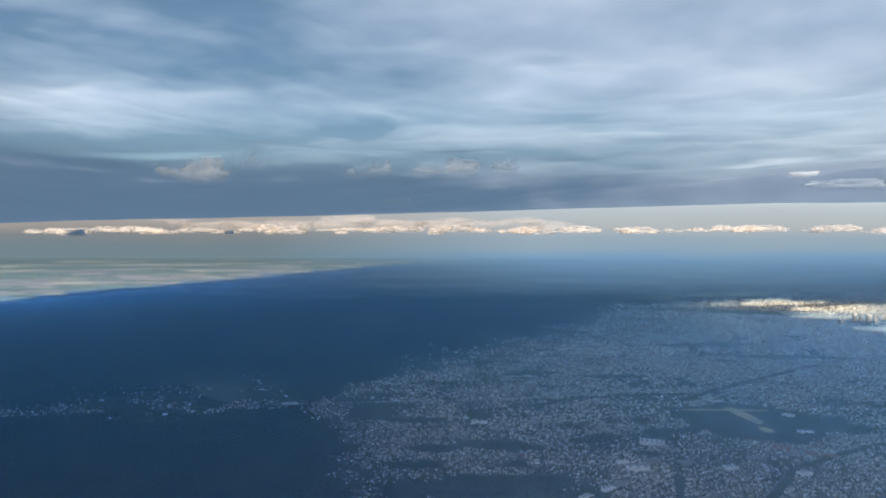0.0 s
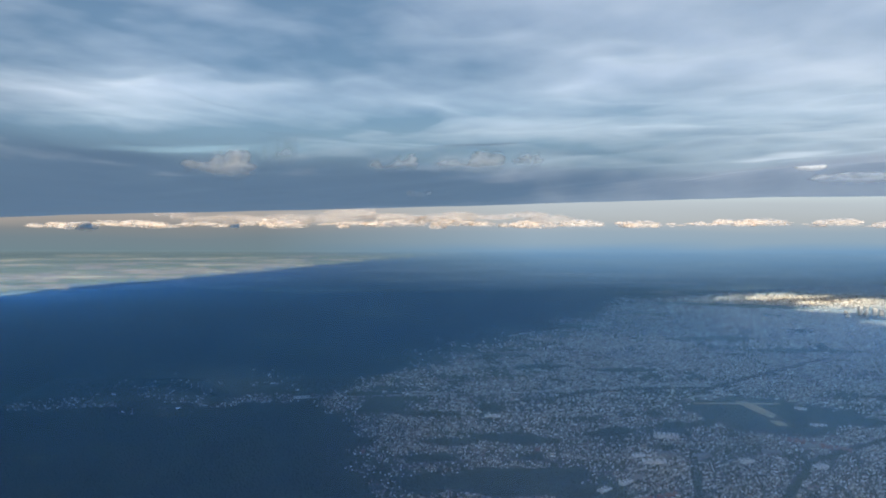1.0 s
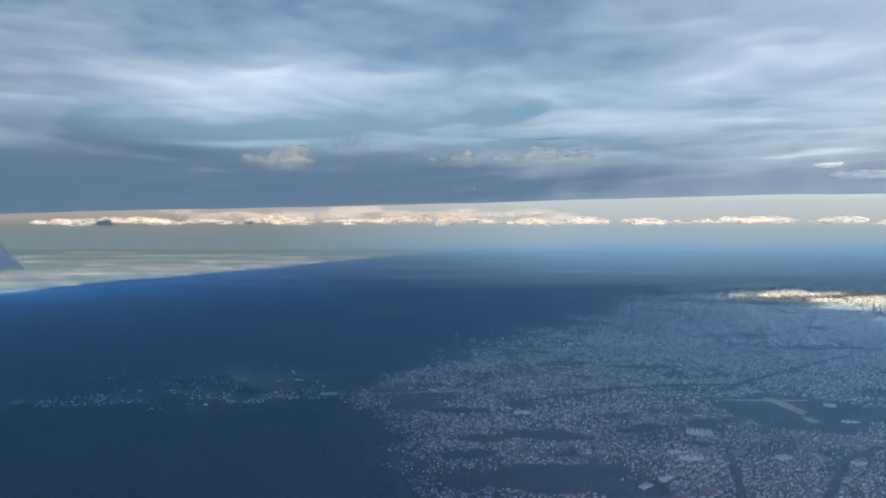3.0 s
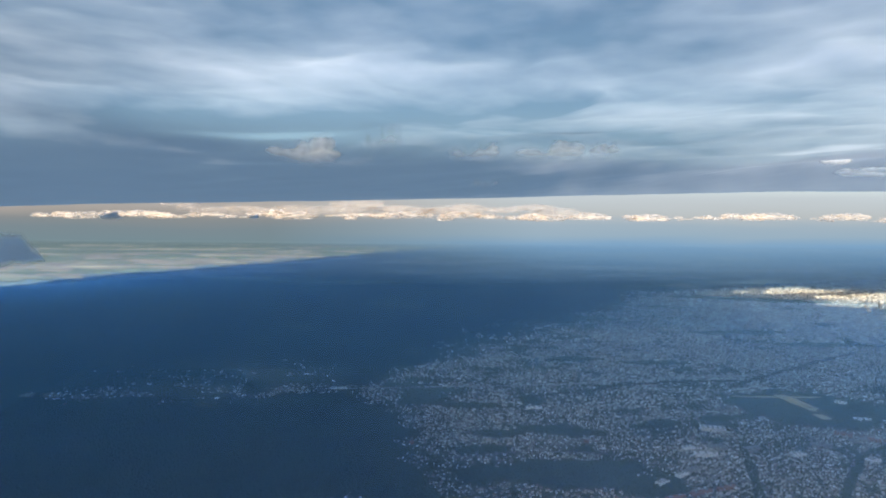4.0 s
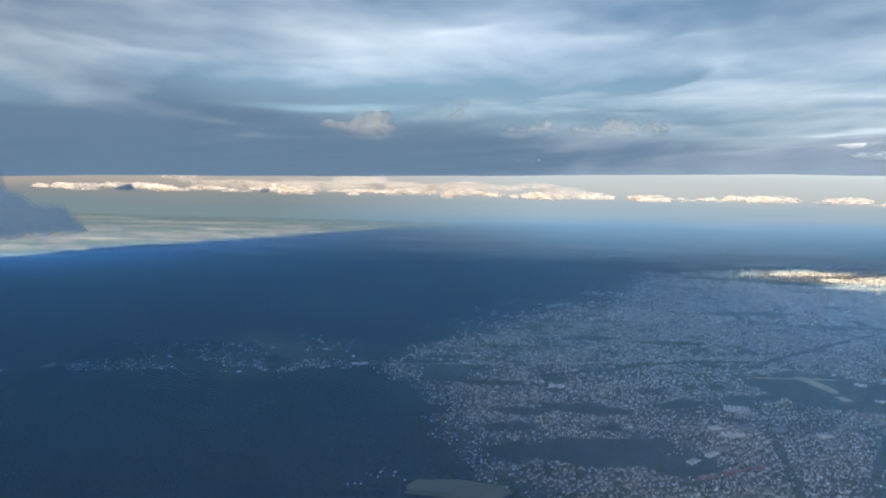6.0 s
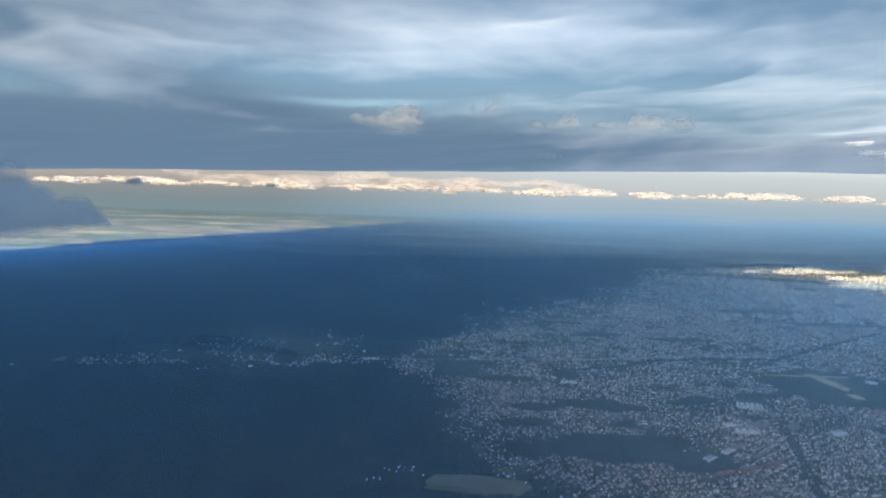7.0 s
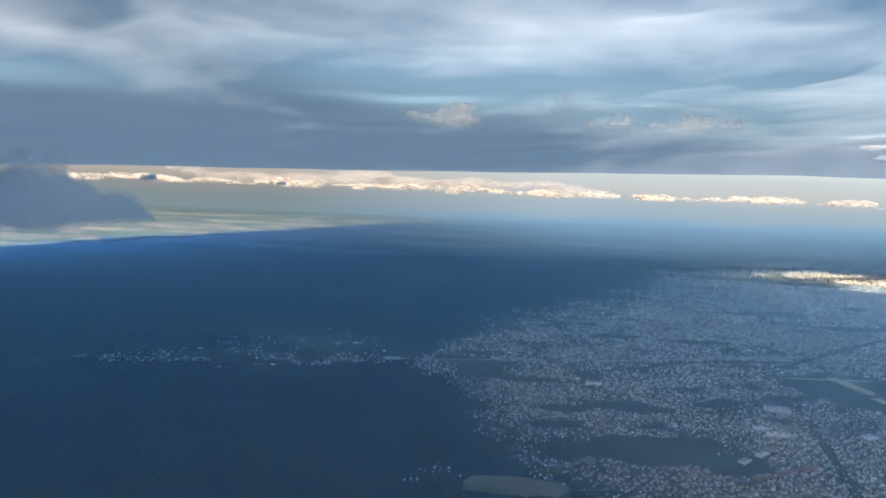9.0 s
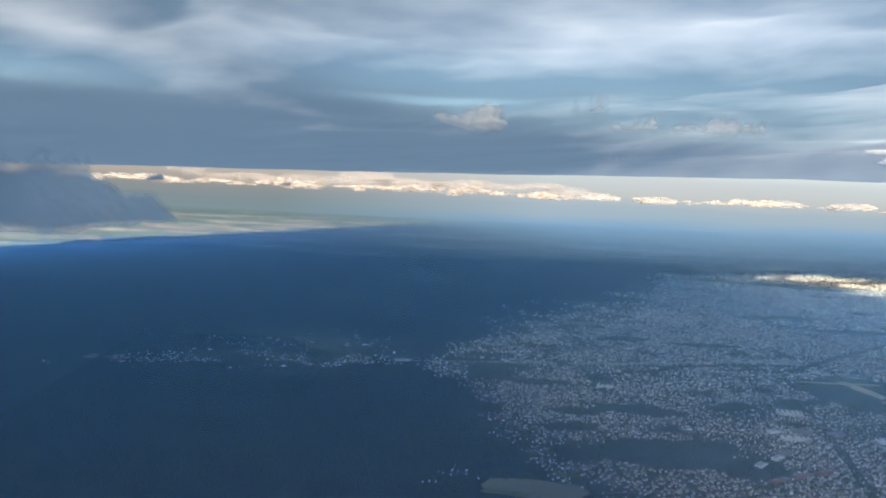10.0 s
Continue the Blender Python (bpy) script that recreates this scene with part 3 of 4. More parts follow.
def shell(name, w, d, h, seed, mat, puffed=1.0):
    """A bowed veil of cloud, open behind: domed and lumpy above, flat and soft below, drawn out to one side."""
    n, k = 72, 44
    U, V = np.meshgrid(np.linspace(-1, 1, n), np.linspace(-1, 1, k))
    lumps = fbm(U * 2.6 + seed, V * 1.8 + 3 * seed, 4, int(seed * 10))
    fine = fbm(U * 7 + seed, V * 5, 3, int(seed * 10) + 5)
    X = w * (U + 0.04 * fine)
    Y = -d * np.cos(1.2 * U) * np.cos(1.0 * V) * (1 + 0.10 * lumps)
    Z = h * (V + 0.10 * lumps * (1 - U * U))
    dome = np.clip(1 - np.abs(U - 0.1) ** 2.2 * 1.25, 0, 1) ** 0.7 * (0.62 + 0.55 * fbm(U * 3.1 + 2 * seed, 0 * U + seed, 3, 7)) * (0.45 + 0.55 * step(-0.85, 0.05, U))
    base = -0.42 + 0.14 * fbm(U * 2.2 + seed, 0 * U, 3, 9) + 0.2 * np.abs(U)
    cover = 0.34 + np.minimum((dome - V) / 0.9, (V - base) / 0.8) + 0.15 * lumps + 0.06 * fine
    cover = np.minimum(cover, 1.0) * puffed - 1.3 * step(0.45, 1.0, np.abs(U)) - 2 * step(0.75, 1.0, np.abs(V))
    i = np.arange(n * k).reshape(k, n)
    faces = np.stack([i[:-1, :-1], i[:-1, 1:], i[1:, 1:], i[1:, :-1]], -1).reshape(-1, 4)
    faces = faces[cover.ravel()[faces].max(1) > -0.1]
    me = mesh_of(name, np.stack([X, Y, Z], -1).reshape(-1, 3), faces, [mat], smooth=True)
    attribute(me, "cover", cover.ravel())
    attribute(me, "thickness", (0.12 + 0.3 * step(0.2, -0.8, V) + 0.12 * lumps).ravel())
    attribute(me, "mottle", 0 * U.ravel() + 0.15)
    return me


def scud(x, y, z, w, d, h, seed, turn=0, label="ragged pale scud cloud hanging below the deck", puffed=1.0):
    ob = new("scud_cloud", shell("scud_cloud", w, d, h, seed, SCUD, puffed))
    ob.matrix_basis = pose(x, y, z, 0, 0, turn)
    return tagged(ob, label, "cloud", "scud under the deck")


scud(-172, 540, 320, 42, 14, 16, 1.0, 5, "bright white lens-shaped scud cloud under the deck", 0.9)
scud(-50, 572, 323, 34, 12, 11, 2.2, 0, "thin pale wisp of scud under the deck", 0.55)
scud(10, 585, 325, 46, 12, 12, 3.1, 0, "thin pale wisp of scud under the deck", 0.6)
scud(59, 611, 329, 22, 10, 10, 4.4, 0, "thin pale wisp of scud under the deck", 0.6)
scud(-111, 445, 321, 20, 10, 14, 4.9, 0, "thin pale wisp of scud under the deck", 0.4)
scud(-30, 690, 303, 22, 10, 6, 5.7, 0, "thin pale wisp of scud under the deck", 0.4)
scud(915, 1800, 396, 66, 24, 22, 5.0, 8, "sunlit white cloud in the gap of the deck", 1.1)
scud(1030, 1806, 366, 170, 30, 20, 6.0, 0, "sunlit white cloud in the gap of the deck", 1.15)
scud(-729, 1560, 250, 40, 14, 12, 7.2, 0, "small dark cloud fragment below the deck's edge", 1.0)
scud(-558, 2090, 240, 24, 8, 10, 7.9, 0, "small dark cloud fragment below the deck's edge", 1.0)


def low_veil(name, back, seed):
    """A hanging veil of dark cloud: it rises from a thin tip to the deck, lumpy above and frayed below."""
    n, w = 170, 90
    U, V = np.meshgrid(np.linspace(0, 1, n), np.linspace(0, 1, w))
    X = -345 - 481 * U
    Z = 200 + 140 * V
    rough = fbm(X / 26, Z / 20, 5, seed)
    Y = 588 + back + 225 * U - 16 * np.sin(math.pi * V) * step(0, 0.3, U) - 2 * rough
    run = -392 - X + 8 * rough
    top = 241 + np.where(run > 0, 0.36 * run, 2.2 * run) + 90 * step(70, 170, run) + 8 * fbm(X / 22, Z / 60, 4, seed + 3) * step(-10, 40, run)
    low = 237 - 20 * step(0, 150, run) + 5 * fbm(X / 40, Z / 60, 4, seed + 5)
    cover = np.minimum(0.5 + (top - Z) / (11 + 24 * step(256, 300, Z)), 0.5 + (Z - low) / (7 + 16 * step(0, 150, run)))
    cover = np.minimum(np.minimum(cover, 1.15 - 1.15 * step(246, 304, Z + 8 * rough)), 1.15 - 3 * step(20, 0, -345 - X))
    i = np.arange(n * w).reshape(w, n)
    faces = np.stack([i[:-1, :-1], i[:-1, 1:], i[1:, 1:], i[1:, :-1]], -1).reshape(-1, 4)
    # only where there is cloud
    faces = faces[cover.ravel()[faces].max(1) > -0.16]
    me = mesh_of(name, np.stack([X, Y, Z], -1).reshape(-1, 3), faces, [LOW_SCUD], smooth=True)
    attribute(me, "cover", cover.ravel())
    attribute(me, "thickness", (0.32 - 0.20 * step(8, 0, top - Z) + 0.25 * fbm(X / 60, Z / 40, 4, seed + 9)).ravel())
    attribute(me, "mottle", 0 * U.ravel() + 0.5)
    return me


def build_low_cloud():
    ob = new("low_cloud", low_veil("low_cloud", 0.0, 12))
    tagged(ob, "dark blue-grey ragged cloud hanging low from the deck", "cloud")


build_low_cloud()


def build_cumulus():
    rng = random.Random(4)
    kinds = [lobed("cumulus_cloud", 4, 0.7, 2.2, 20 + k, CUMULUS, -0.25) for k in range(6)]
    x = -2500.0
    while x < 3100:
        w = rng.choice((rng.uniform(18, 50), rng.uniform(50, 150)))
        tall = min(28, w * rng.uniform(0.16, 0.42))
        ob = new("cumulus_cloud", kinds[rng.randrange(6)])
        ob.matrix_basis = pose(x, 4700 - 0.035 * x + rng.uniform(-40, 40), 184 + 0.003 * x + rng.uniform(-8, 14), 0, 0, rng.uniform(0, 360)) @ Matrix.Diagonal((w, w * 0.7, tall, 1))
        tagged(ob, "small sunlit cumulus cloud far over the land", "cloud", "row of far cumulus clouds")
        x += w * rng.uniform(0.7, 2.2) * (0.8 if x < 500 else 1.0)
    kinds = [lobed("cumulus_cloud", 4, 0.5, 1.9, 30 + k, FAINT_CUMULUS, -0.3) for k in range(5)]
    for k in range(40):
        w = rng.uniform(80, 220)
        ob = new("cumulus_cloud", kinds[rng.randrange(5)])
        ob.matrix_basis = pose(-1650 + 62 * k + rng.uniform(-60, 60), 4800 - 2.8 * k + rng.uniform(0, 40), 226 + rng.uniform(-26, 36), 0, 0, rng.uniform(0, 360)) @ Matrix.Diagonal((w, w * 0.3, w * rng.uniform(0.12, 0.24), 1))
        tagged(ob, "soft pinkish cumulus cloud far over the land", "cloud", "row of far cumulus clouds")


build_cumulus()


# ---- fields ----
def patch(name, x, y, w, d, turn, z, mat, label, category, seed, kind="structure"):
    """A field or clearing with an uneven outline, raised a little over the land."""
    rng = random.Random(seed)
    n = 40
    shift = rng.uniform(0, 50)
    ring = []
    for k in range(n):
        a = 2 * math.pi * k / n
        c, s = math.cos(a), math.sin(a)
        q = max(abs(c), abs(s)) ** -0.6 * (1 + 0.22 * noise.noise(Vector((1.5 * c + shift, 1.5 * s, shift))))
        ring.append((c * q * w / 2, s * q * d / 2))
    verts = [(a, b, 0.0) for a, b in ring] + [(a, b, -0.3) for a, b in ring]
    faces = [list(range(n))] + [[k, k + n, (k + 1) % n + n, (k + 1) % n] for k in range(n)]
    ob = new(name, mesh_of(name, verts, faces, [mat]))
    ob.matrix_basis = pose(x, y, z, 0, 0, turn)
    return tagged(ob, label, category, kind=kind)


def build_fields():
    rng = random.Random(8)
    for k in range(380):
        x = rng.uniform(-2600, 700)
        y = np.interp(x, [-3000, -1460, -1020, -650, -15, 900], [2050, 2550, 3050, 3600, 4400, 4600]) + rng.uniform(0, 1) * 1500
        if y > 4850:
            continue
        dry = rng.random() < 0.66
        patch("field", x, y, rng.uniform(60, 330), rng.uniform(20, 100), rng.uniform(-18, 22), 0.1 + 0.012 * k, STUBBLE if dry else MEADOW,
              "sunlit tan stubble field" if dry else "green meadow in the far farmland", "field", k)
    patch("field", -782, 3440, 190, 75, 4, 5.0, STUBBLE, "bright sunlit stubble field at the wood's edge", "field", 300)
    for k, (x, y, w, d) in enumerate([(-490, 848, 46, 16), (-362, 819, 30, 12), (-517, 717, 52, 14), (-420, 690, 40, 10), (-385, 1030, 46, 26), (-640, 1078, 60, 20), (-300, 780, 26, 9)]):
        patch("field", x, y, w, d, -6, 0.2, MOWN, "dim pasture clearing in the great wood", "field", 310 + k)
    patch("field", -88, 664, 96, 40, -10, 0.2, MOWN, "large pale mown field in the wood", "field", 301)
    patch("field", -50, 699, 30, 9, -8, 0.25, MEADOW, "small green meadow beside the wood", "field", 302)
    patch("field", -115, 655, 44, 10, -10, 0.3, MEADOW, "green meadow beside the wood", "field", 303)
    patch("field", 8, 757, 18, 5, -4, 0.3, MEADOW, "narrow grassy clearing in the wood", "field", 304)
    patch("airfield_grass", 458, 1044, 20, 92, 8, 0.35, DRY_GRASS, "dry yellow grass clearing in the dark wood", "clearing", 305)
    patch("airfield_grass", 440, 1072, 130, 7, -3, 0.4, DRY_GRASS, "dry yellow grass clearing in the dark wood", "clearing", 306)
    patch("airfield_grass", 456, 970, 16, 24, 8, 0.35, DRY_GRASS, "dry yellow grass clearing in the dark wood", "clearing", 307)


build_fields()


# ---- roads and railway ----
def ribbon(name, points, width, z, mat, label, category):
    """A strip of road that glides through its few bends."""
    p = [Vector((*q, 0)) for q in points]
    line = []
    for k in range(len(p) - 1):
        a, b, c, d = p[max(0, k - 1)], p[k], p[k + 1], p[min(len(p) - 1, k + 2)]
        for s in range(10):
            t = s / 10
            line.append(0.5 * (2 * b + (c - a) * t + (2 * a - 5 * b + 4 * c - d) * t * t + (3 * b - a - 3 * c + d) * t ** 3))
    line.append(p[-1])
    verts, faces = [], []
    for k, q in enumerate(line):
        way = (line[min(k + 1, len(line) - 1)] - line[max(k - 1, 0)]).normalized()
        side = Vector((-way.y, way.x, 0)) * width / 2
        for v, h in ((q - side, -0.3), (q - side, z), (q + side, z), (q + side, -0.3)):
            verts.append((v.x, v.y, h))
    for k in range(len(line) - 1):
        faces += [[4 * k + e, 4 * k + e + 1, 4 * k + e + 5, 4 * k + e + 4] for e in range(3)]
    return tagged(new(name, mesh_of(name, verts, faces, [mat])), label, category, kind="structure")


ribbon("railway", [(400, 1130), (453, 1177), (540, 1243), (629, 1311), (760, 1400)], 7, 0.5, RAIL_BED, "dark railway cutting through the town", "railway")
ribbon("railway", [(60, 1070), (164, 1099), (215, 1139), (339, 1167), (470, 1172)], 5, 0.55, RAIL_BED, "dark curved railway embankment", "railway")
ribbon("road", [(572, 2204), (720, 2100), (852, 2009), (1139, 1790)], 9, 0.6, PALE_ROAD, "long straight pale road across the city", "road")
ribbon("road", [(225, 640), (243, 693), (262, 750), (279, 802), (300, 870)], 4, 0.65, PALE_ROAD, "pale main road between houses", "road")
ribbon("road", [(-40, 655), (40, 668), (100, 676), (160, 700), (235, 735), (330, 790)], 1.8, 0.7, ROAD, "grey street along the houses", "road")
ribbon("road", [(-230, 1118), (-60, 1130), (150, 1150), (400, 1200), (760, 1240)], 4, 0.75, PALE_ROAD, "pale main road through the suburb", "road")
ribbon("road", [(-90, 800), (20, 830), (130, 822), (190, 775), (260, 730)], 1.6, 0.8, ROAD, "grey street along the wood", "road")
ribbon("road", [(330, 700), (420, 820), (560, 900), (700, 930)], 4, 0.85, ROAD, "grey main road", "road")


# ---- houses ----
def house_block(rows):
    """Verts, faces and material slots of many houses: x, y, width, depth, eaves, ridge, turn."""
    verts, faces, slots = [], [], []
    for x, y, w, d, h, top, turn in rows:
        c, s = math.cos(turn), math.sin(turn)
        o = len(verts)
        for u, v, z in ((-w, -d, -0.4), (w, -d, -0.4), (w, d, -0.4), (-w, d, -0.4), (-w, -d, h), (w, -d, h), (w, d, h), (-w, d, h), (-w, 0, top), (w, 0, top)):
            verts.append((x + (c * u - s * v) / 2, y + (s * u + c * v) / 2, z))
        if top > h:
            faces += [[o, o + 1, o + 5, o + 4], [o + 2, o + 3, o + 7, o + 6], [o + 1, o + 2, o + 6, o + 9, o + 5], [o + 3, o, o + 4, o + 8, o + 7], [o + 4, o + 5, o + 9, o + 8], [o + 6, o + 7, o + 8, o + 9]]
            slots += [0, 0, 0, 0, 1, 1]
        else:
            del verts[-2:]
            faces += [[o, o + 1, o + 5, o + 4], [o + 1, o + 2, o + 6, o + 5], [o + 2, o + 3, o + 7, o + 6], [o + 3, o, o + 4, o + 7], [o + 4, o + 5, o + 6, o + 7]]
            slots += [0, 0, 0, 0, 2]
    return verts, faces, slots


def lots(x0, x1, y0, y1, cell, seed, fill):
    """Building lots on the street grids of many small districts, each grid turned its own way."""
    rng = np.random.default_rng(seed)
    span = cell * 16
    sx, sy = np.meshgrid(np.arange(x0 - span, x1 + span, span), np.arange(y0 - span, y1 + span, span))
    sx, sy = sx.ravel() + rng.uniform(-0.45, 0.45, sx.size) * span, sy.ravel() + rng.uniform(-0.45, 0.45, sy.size) * span
    way = rng.uniform(-0.8, 0.8, sx.size)
    out = [[], [], []]
    for k in range(sx.size):
        m = np.arange(-16, 17)
        gx, gy = (q.ravel() for q in np.meshgrid(m, m))
        u = (gx + rng.uniform(-0.45, 0.45, gx.size)) * cell
        v = (gy + rng.uniform(-0.34, 0.34, gy.size)) * cell + 0.5 * cell * np.sin(u / (5 * cell) + k)
        street = (gy % 3 == 0) | (gx % 8 == 0)
        c, s = math.cos(way[k]), math.sin(way[k])
        x, y = sx[k] + c * u - s * v, sy[k] + s * u + c * v
        near = np.argmin((x[:, None] - sx[None]) ** 2 + (y[:, None] - sy[None]) ** 2, 1) == k
        ok = near & ~(street & (rng.uniform(0, 1, x.size) < (0.85 if cell < 7 else 0.35))) & (rng.uniform(0, 1, x.size) < fill * built_over(x, y))
        ok &= (x > x0) & (x < x1) & (y > y0) & (y < y1)
        out[0].append(x[ok])
        out[1].append(y[ok])
        out[2].append(way[k] + rng.normal(0, 0.07, int(ok.sum())) + (rng.uniform(0, 1, int(ok.sum())) < 0.4) * math.pi / 2)
    return (*(np.concatenate(q) for q in out), rng)


# The quarter beside the near wood: each house a thing of its own.
def near_quarter(x, y):
    return (x > -35) & (x < 140) & (y > 655) & (y < 727)


def build_near_houses():
    protos = []
    for w, d, h, top in ((2.1, 1.6, 1.3, 2.0), (1.8, 1.5, 1.2, 1.8), (2.7, 1.7, 1.4, 2.1), (1.6, 1.6, 1.4, 2.1)):
        verts, faces, slots = house_block([(0, 0, w, d, h, top, 0)])
        body = mesh_of("house", verts[:10], faces[:4], [PLASTER_ONE])
        e = 0.18
        rv = [(-w / 2 - e, -d / 2 - e, h - 0.12), (w / 2 + e, -d / 2 - e, h - 0.12), (w / 2 + e, 0, top + 0.06), (-w / 2 - e, 0, top + 0.06), (w / 2 + e, d / 2 + e, h - 0.12), (-w / 2 - e, d / 2 + e, h - 0.12)]
        roof = mesh_of("roof", rv, [[0, 1, 2, 3], [3, 2, 4, 5]], [TILES_ONE])
        chim = mesh_of("chimney", *house_block([(0.5, 0.3, 0.3, 0.3, top + 0.3, 0, 0)])[:2], [TILES_ONE])
        protos.append((body, roof, chim))
    x, y, turn, rng = lots(-40, 145, 650, 730, 4.8, 61, 1.25)
    keep = near_quarter(x, y)
    x, y, turn = x[keep], y[keep], turn[keep]
    first = {}
    for k in range(min(300, len(x))):
        kind = int(rng.integers(0, 4))
        m = pose(float(x[k]), float(y[k]), 0.0, 0, 0, math.degrees(turn[k]))
        if kind not in first:
            ob = new("house", protos[kind][0])
            ob.matrix_basis = m
            part("roof", protos[kind][1], ob)
            part("chimney", protos[kind][2], ob)
            first[kind] = tagged(ob, "small light plastered house with a pitched tiled roof", "house", "houses of the near quarter")
        else:
            copy_thing(first[kind], m)


build_near_houses()


def build_town():
    rows = []
    for x0, x1, y0, y1, cell, seed, fill, low, flat in ((-260, 640, 630, 1010, 3.5, 71, 0.8, 0.7, 0.3), (-330, 1100, 1010, 1500, 5.0, 72, 1.0, 0.85, 0.4), (-760, -230, 960, 1320, 4.6, 75, 0.8, 0.5, 0.5),
                                                   (0, 1700, 1500, 2050, 7.5, 73, 1.2, 1.6, 0.6), (500, 2300, 2050, 2750, 10.0, 74, 2.2, 2.2, 0.85)):
        x, y, turn, rng = lots(x0, x1, y0, y1, cell, seed, fill)
        keep = ~near_quarter(x, y)
        for a, b, t in zip(x[keep], y[keep], turn[keep]):
            w = cell * rng.uniform(0.32, 0.62)
            d = cell * rng.uniform(0.28, 0.44)
            h = low * rng.uniform(1.2, 2.2)
            if rng.random() < 0.07:
                w, d, h = w * 2.4, d * 1.2, h * 1.3
            rows.append((a, b, w, d, h, h if rng.random() < flat else h + 0.42 * d, t))
    verts, faces, slots = house_block(rows)
    me = mesh_of("town_houses", verts, faces, [PLASTER, TILES, FLAT_ROOF], slots)
    tagged(new("town_houses", me), "dense light-walled houses and blocks of the suburb", "houses", kind="stuff")


build_town()


# ---- large buildings ----
def hall(x, y, w, d, h, turn, mat, label, bays=1):
    """A long flat hall: walls with a parapet, a roof sheet and its skylights."""
    ob = new("hall", mesh_of("hall", *house_block([(0, 0, w, d, h, 0, 0)])[:2], [CONCRETE]))
    ob.matrix_basis = pose(x, y, 0, 0, 0, turn)
    part("roof", mesh_of("roof", *house_block([(0, 0, w * 1.01, d * 1.02, h + 0.35, 0, 0)])[:2], [mat]), ob)
    for k in range(bays):
        sky_light = mesh_of("skylight", *house_block([(0, 0, w / bays * 0.3, d * 0.7, 0.8, 0, 0)])[:2], [FLAT_ROOF])
        part("skylight", sky_light, ob).location = ((k + 0.5) / bays * w - w / 2, 0, h + 0.3)
    return tagged(ob, label, "industrial hall", "large halls of the town")


hall(283, 914, 30, 15, 3.4, -16, WHITE_ROOF, "long white-roofed industrial hall", 5)
for hx, hy, hw, hd, ht, hm in ((238, 820, 26, 9, -8, WHITE_ROOF), (262, 845, 20, 8, -10, FLAT_ROOF), (226, 842, 14, 7, 5, WHITE_ROOF), (300, 838, 18, 10, 20, FLAT_ROOF), (345, 820, 16, 9, 12, WHITE_ROOF),
                             (388, 850, 22, 8, -14, FLAT_ROOF), (420, 800, 15, 9, 18, WHITE_ROOF), (160, 735, 15, 8, 40, WHITE_ROOF), (188, 757, 16, 6, 35, WHITE_ROOF), (204, 770, 14, 6, 32, FLAT_ROOF),
                             (-212, 1118, 24, 5, 4, WHITE_ROOF), (70, 1010, 22, 6, 2, WHITE_ROOF), (520, 1038, 16, 9, -35, WHITE_ROOF), (502, 955, 20, 8, -12, WHITE_ROOF), (445, 868, 22, 9, 10, FLAT_ROOF)):
    hall(hx, hy, hw, hd, 2.6, ht, hm, "pale flat-roofed industrial hall" if hm == WHITE_ROOF else "grey flat-roofed industrial hall", 3)
for hx, hy, hw, hd, ht in ((440, 893, 20, 9, -38), (462, 872, 22, 8, -36), (480, 858, 18, 7, -34), (160, 697, 22, 4, 22), (190, 709, 26, 4, 22), (220, 721, 22, 4, 22), (112, 868, 8, 5, 60), (-98, 862, 5, 4, 0)):
    hall(hx, hy, hw, hd, 2.6, ht, RED_ROOF, "long building with a red-brown roof", 2)


def tower(x, y, w, d, h, turn, mat, label):
    """A high-rise with its floors as bands, a roof house and a plinth."""
    ob = new("high_rise", mesh_of("high_rise", *house_block([(0, 0, w, d, h, 0, 0)])[:2], [mat]))
    ob.matrix_basis = pose(x, y, 0, 0, 0, turn)
    band = mesh_of("floor_band", *house_block([(0, 0, w * 1.03, d * 1.03, 0.45, 0, 0)])[:2], [CONCRETE])
    for k in range(int(h / 2.2)):
        part("floor_band", band, ob).location = (0, 0, 1.6 + 2.2 * k)
    part("roof_house", mesh_of("roof_house", *house_block([(0, 0, w * 0.5, d * 0.5, 2.6, 0, 0)])[:2], [CONCRETE]), ob).location = (0, 0, h)
    part("plinth", mesh_of("plinth", *house_block([(0, 0, w * 1.6, d * 1.6, 4, 0, 0)])[:2], [CONCRETE]), ob)
    return tagged(ob, label, "high-rise", "high-rises of the city centre")


for tx, ty, tw, th, tt, dark in ((1148, 1940, 11, 38, 10, True), (1160, 1932, 9, 26, 30, False), (1176, 1925, 10, 32, 5, True), (1184, 1930, 9, 30, 20, False), (1204, 1935, 12, 24, 0, False), (1120, 1960, 10, 18, 15, False),
                             (1236, 1950, 11, 26, 40, False), (1265, 1925, 12, 20, 12, True), (1092, 1900, 12, 15, 0, False), (1310, 2010, 13, 22, 25, False), (1228, 1905, 14, 13, 8, False), (1395, 1990, 12, 28, 18, True)):
    tower(tx, ty, tw * 0.8, tw * 0.7, th * 0.8, tt, DARK_GLASS if dark else CONCRETE, "grey glass office tower in the city centre" if dark else "pale concrete high-rise in the city centre")


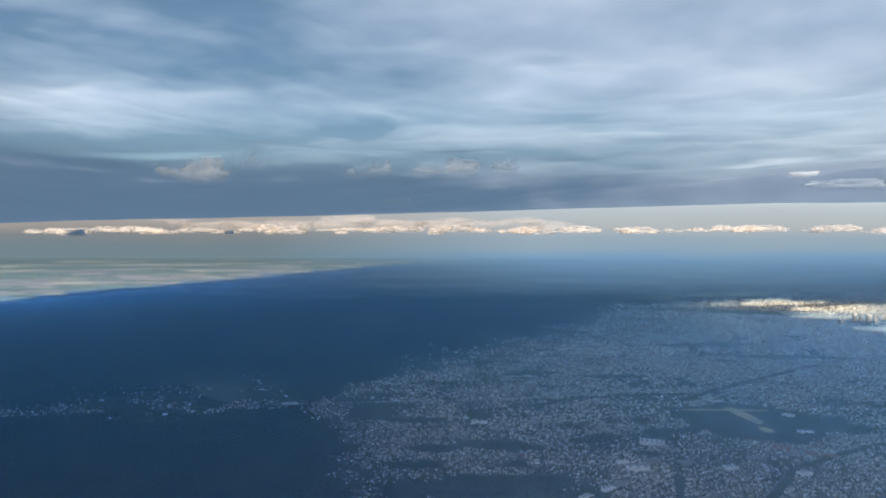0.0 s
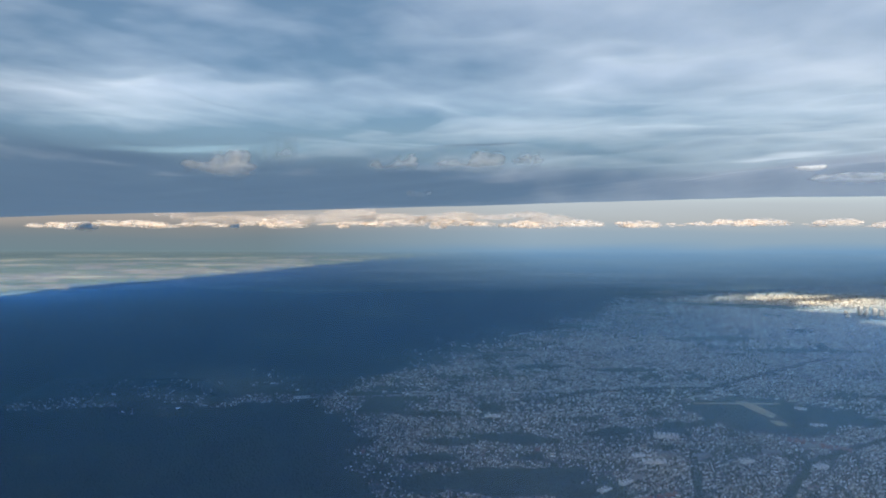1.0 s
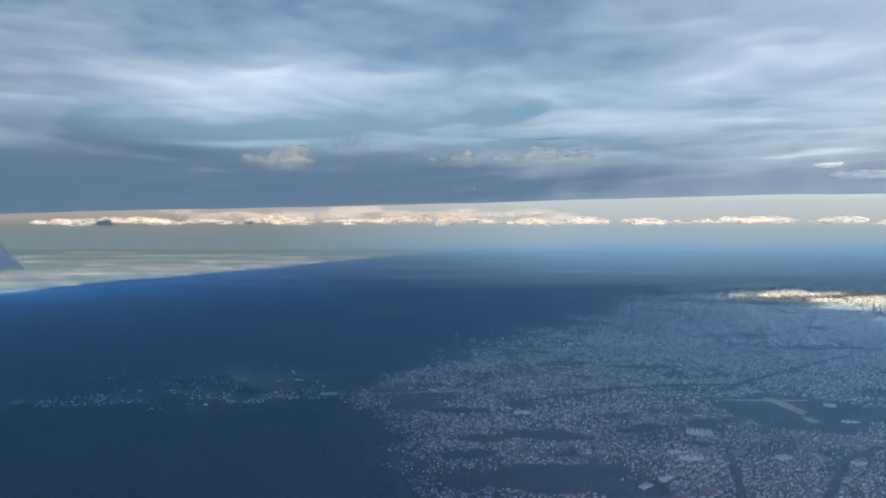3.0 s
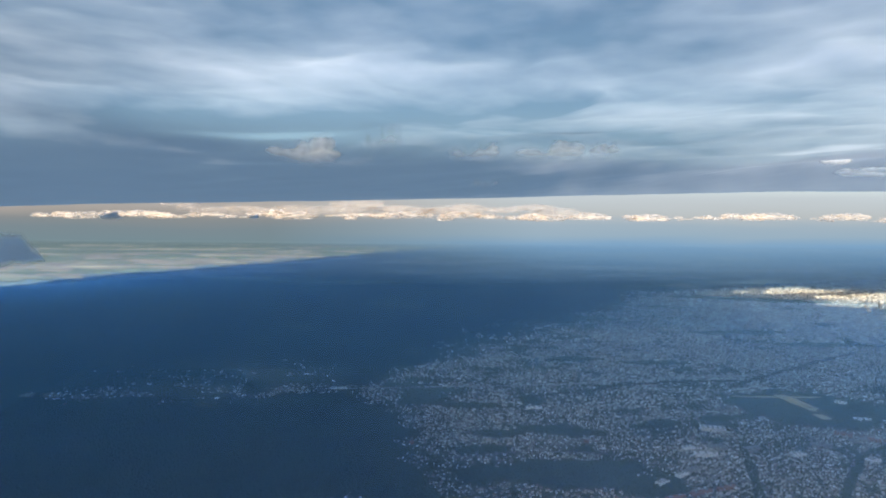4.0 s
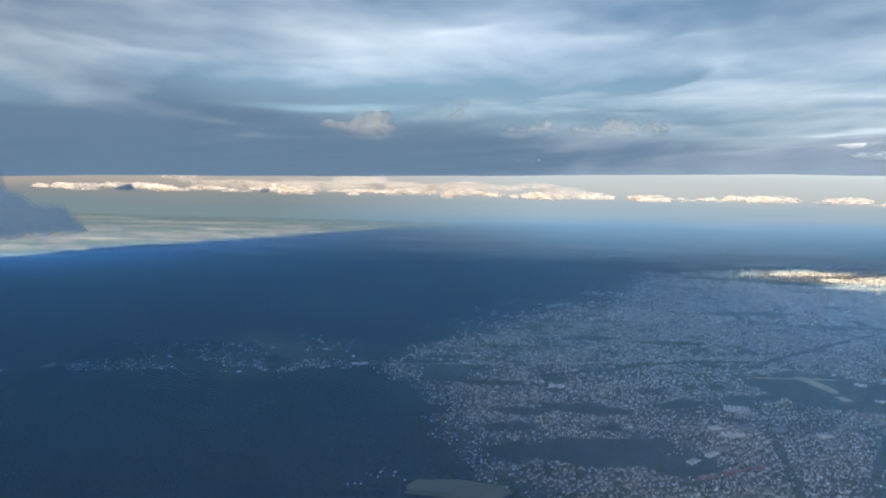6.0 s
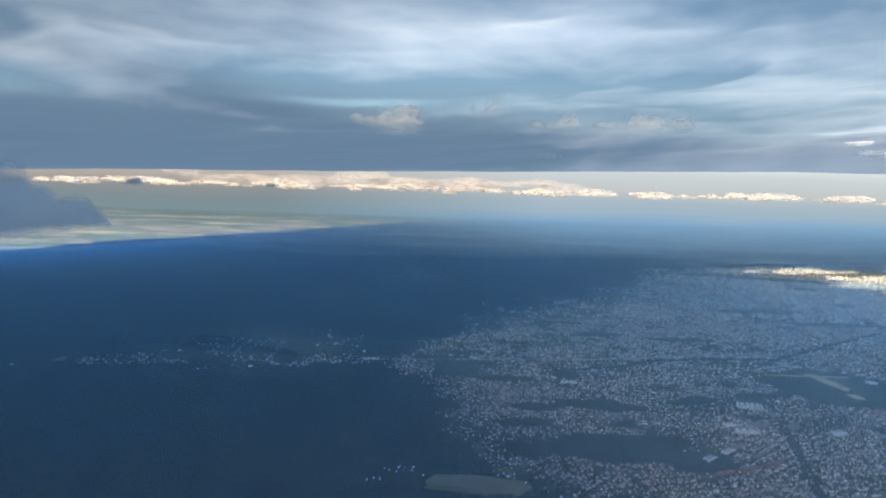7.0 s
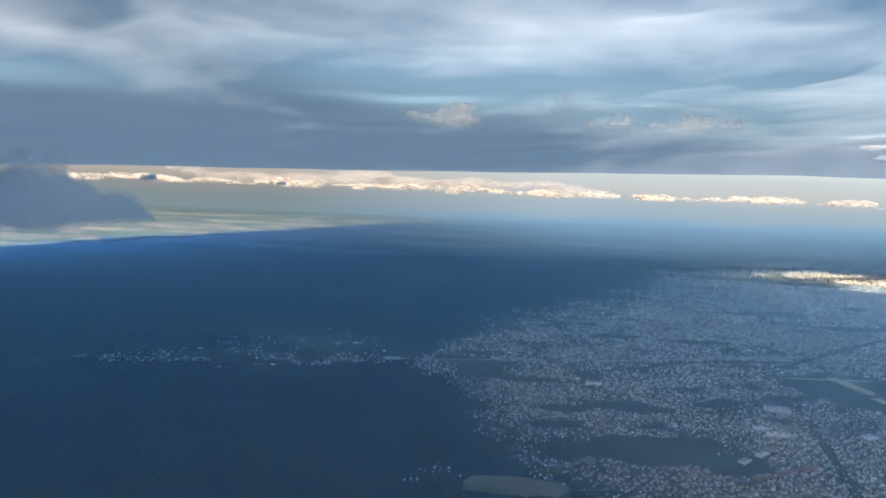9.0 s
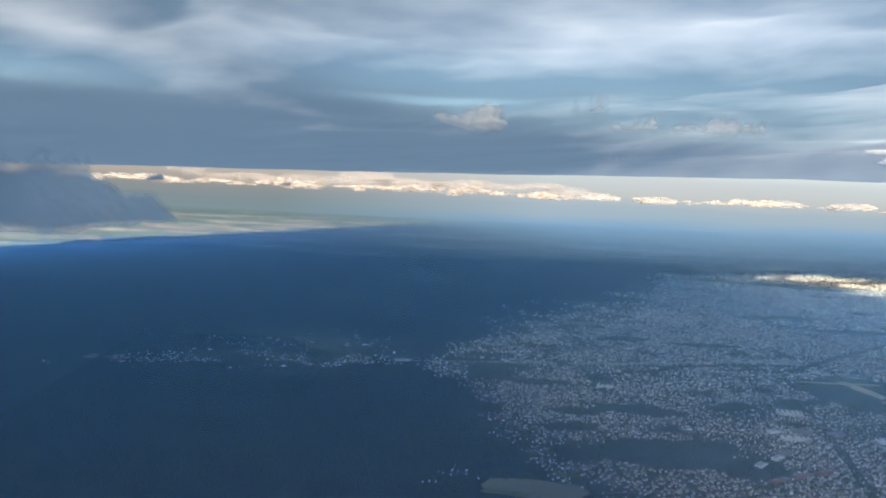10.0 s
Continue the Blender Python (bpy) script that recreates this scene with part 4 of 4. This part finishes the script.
# ---- woods ----
def build_trees():
    rng = np.random.default_rng(91)
    # low crowns, five-sided and uneven
    def scatter(x, y, size):
        n = len(x)
        a = np.linspace(0, 2 * math.pi, 5, endpoint=False)
        verts = np.zeros((n, 11, 3))
        spin = rng.uniform(0, 6.28, n)
        for k in range(5):
            q = rng.uniform(0.75, 1.2, n) * size * 0.5
            verts[:, k] = np.stack([x + q * np.cos(a[k] + spin), y + q * np.sin(a[k] + spin), -0.4 + 0 * x], -1)
            q = rng.uniform(0.4, 0.75, n) * size * 0.5
            verts[:, 5 + k] = np.stack([x + q * np.cos(a[k] + spin + 0.5), y + q * np.sin(a[k] + spin + 0.5), size * rng.uniform(0.42, 0.52, n)], -1)
        verts[:, 10] = np.stack([x, y, size * rng.uniform(0.55, 0.66, n)], -1)
        f = []
        for k in range(5):
            k2 = (k + 1) % 5
            f += [(k, k2, 5 + k), (k2, 5 + k2, 5 + k), (5 + k, 5 + k2, 10)]
        f = np.array(f)
        faces = (f[None] + (np.arange(n) * 11)[:, None, None]).reshape(-1, 3)
        return verts.reshape(-1, 3), faces
    # the woods and the great wood
    x, y = rng.uniform(-650, 640, 260000), 560 + 690 * rng.uniform(0, 1, 260000) ** 1.4
    b = built_over(x, y)
    ok = (rng.uniform(0, 1, x.size) > 0.1 + 4 * b) & (rng.uniform(0, 1, x.size) < np.clip(1.5 - y / 1000, 0.25, 1))
    ok &= (np.abs(x + 88) > 52) | (np.abs(y - 664) > 22)
    ok &= (np.abs(x - 458) > 14) | (np.abs(y - 1020) > 70)
    ok &= (np.abs(x - 440) > 68) | (np.abs(y - 1070) > 9)
    x, y = x[ok][:85000], y[ok][:85000]
    v, f = scatter(x, y, rng.uniform(2.4, 4.4, x.size))
    tagged(new("woodland", mesh_of("woodland", v, f, [LEAVES])), "dark green woodland canopy of many trees", "woods", kind="stuff")
    # garden and street trees
    x, y = rng.uniform(-260, 900, 60000), rng.uniform(630, 1300, 60000)
    b = built_over(x, y)
    ok = (b > 0.12) & (rng.uniform(0, 1, x.size) < 0.75 - 0.4 * b)
    x, y = x[ok][:16000], y[ok][:16000]
    v, f = scatter(x, y, rng.uniform(1.2, 3.0, x.size))
    tagged(new("garden_trees", mesh_of("garden_trees", v, f, [LEAVES])), "green garden and street trees between the houses", "trees", kind="stuff")


build_trees()
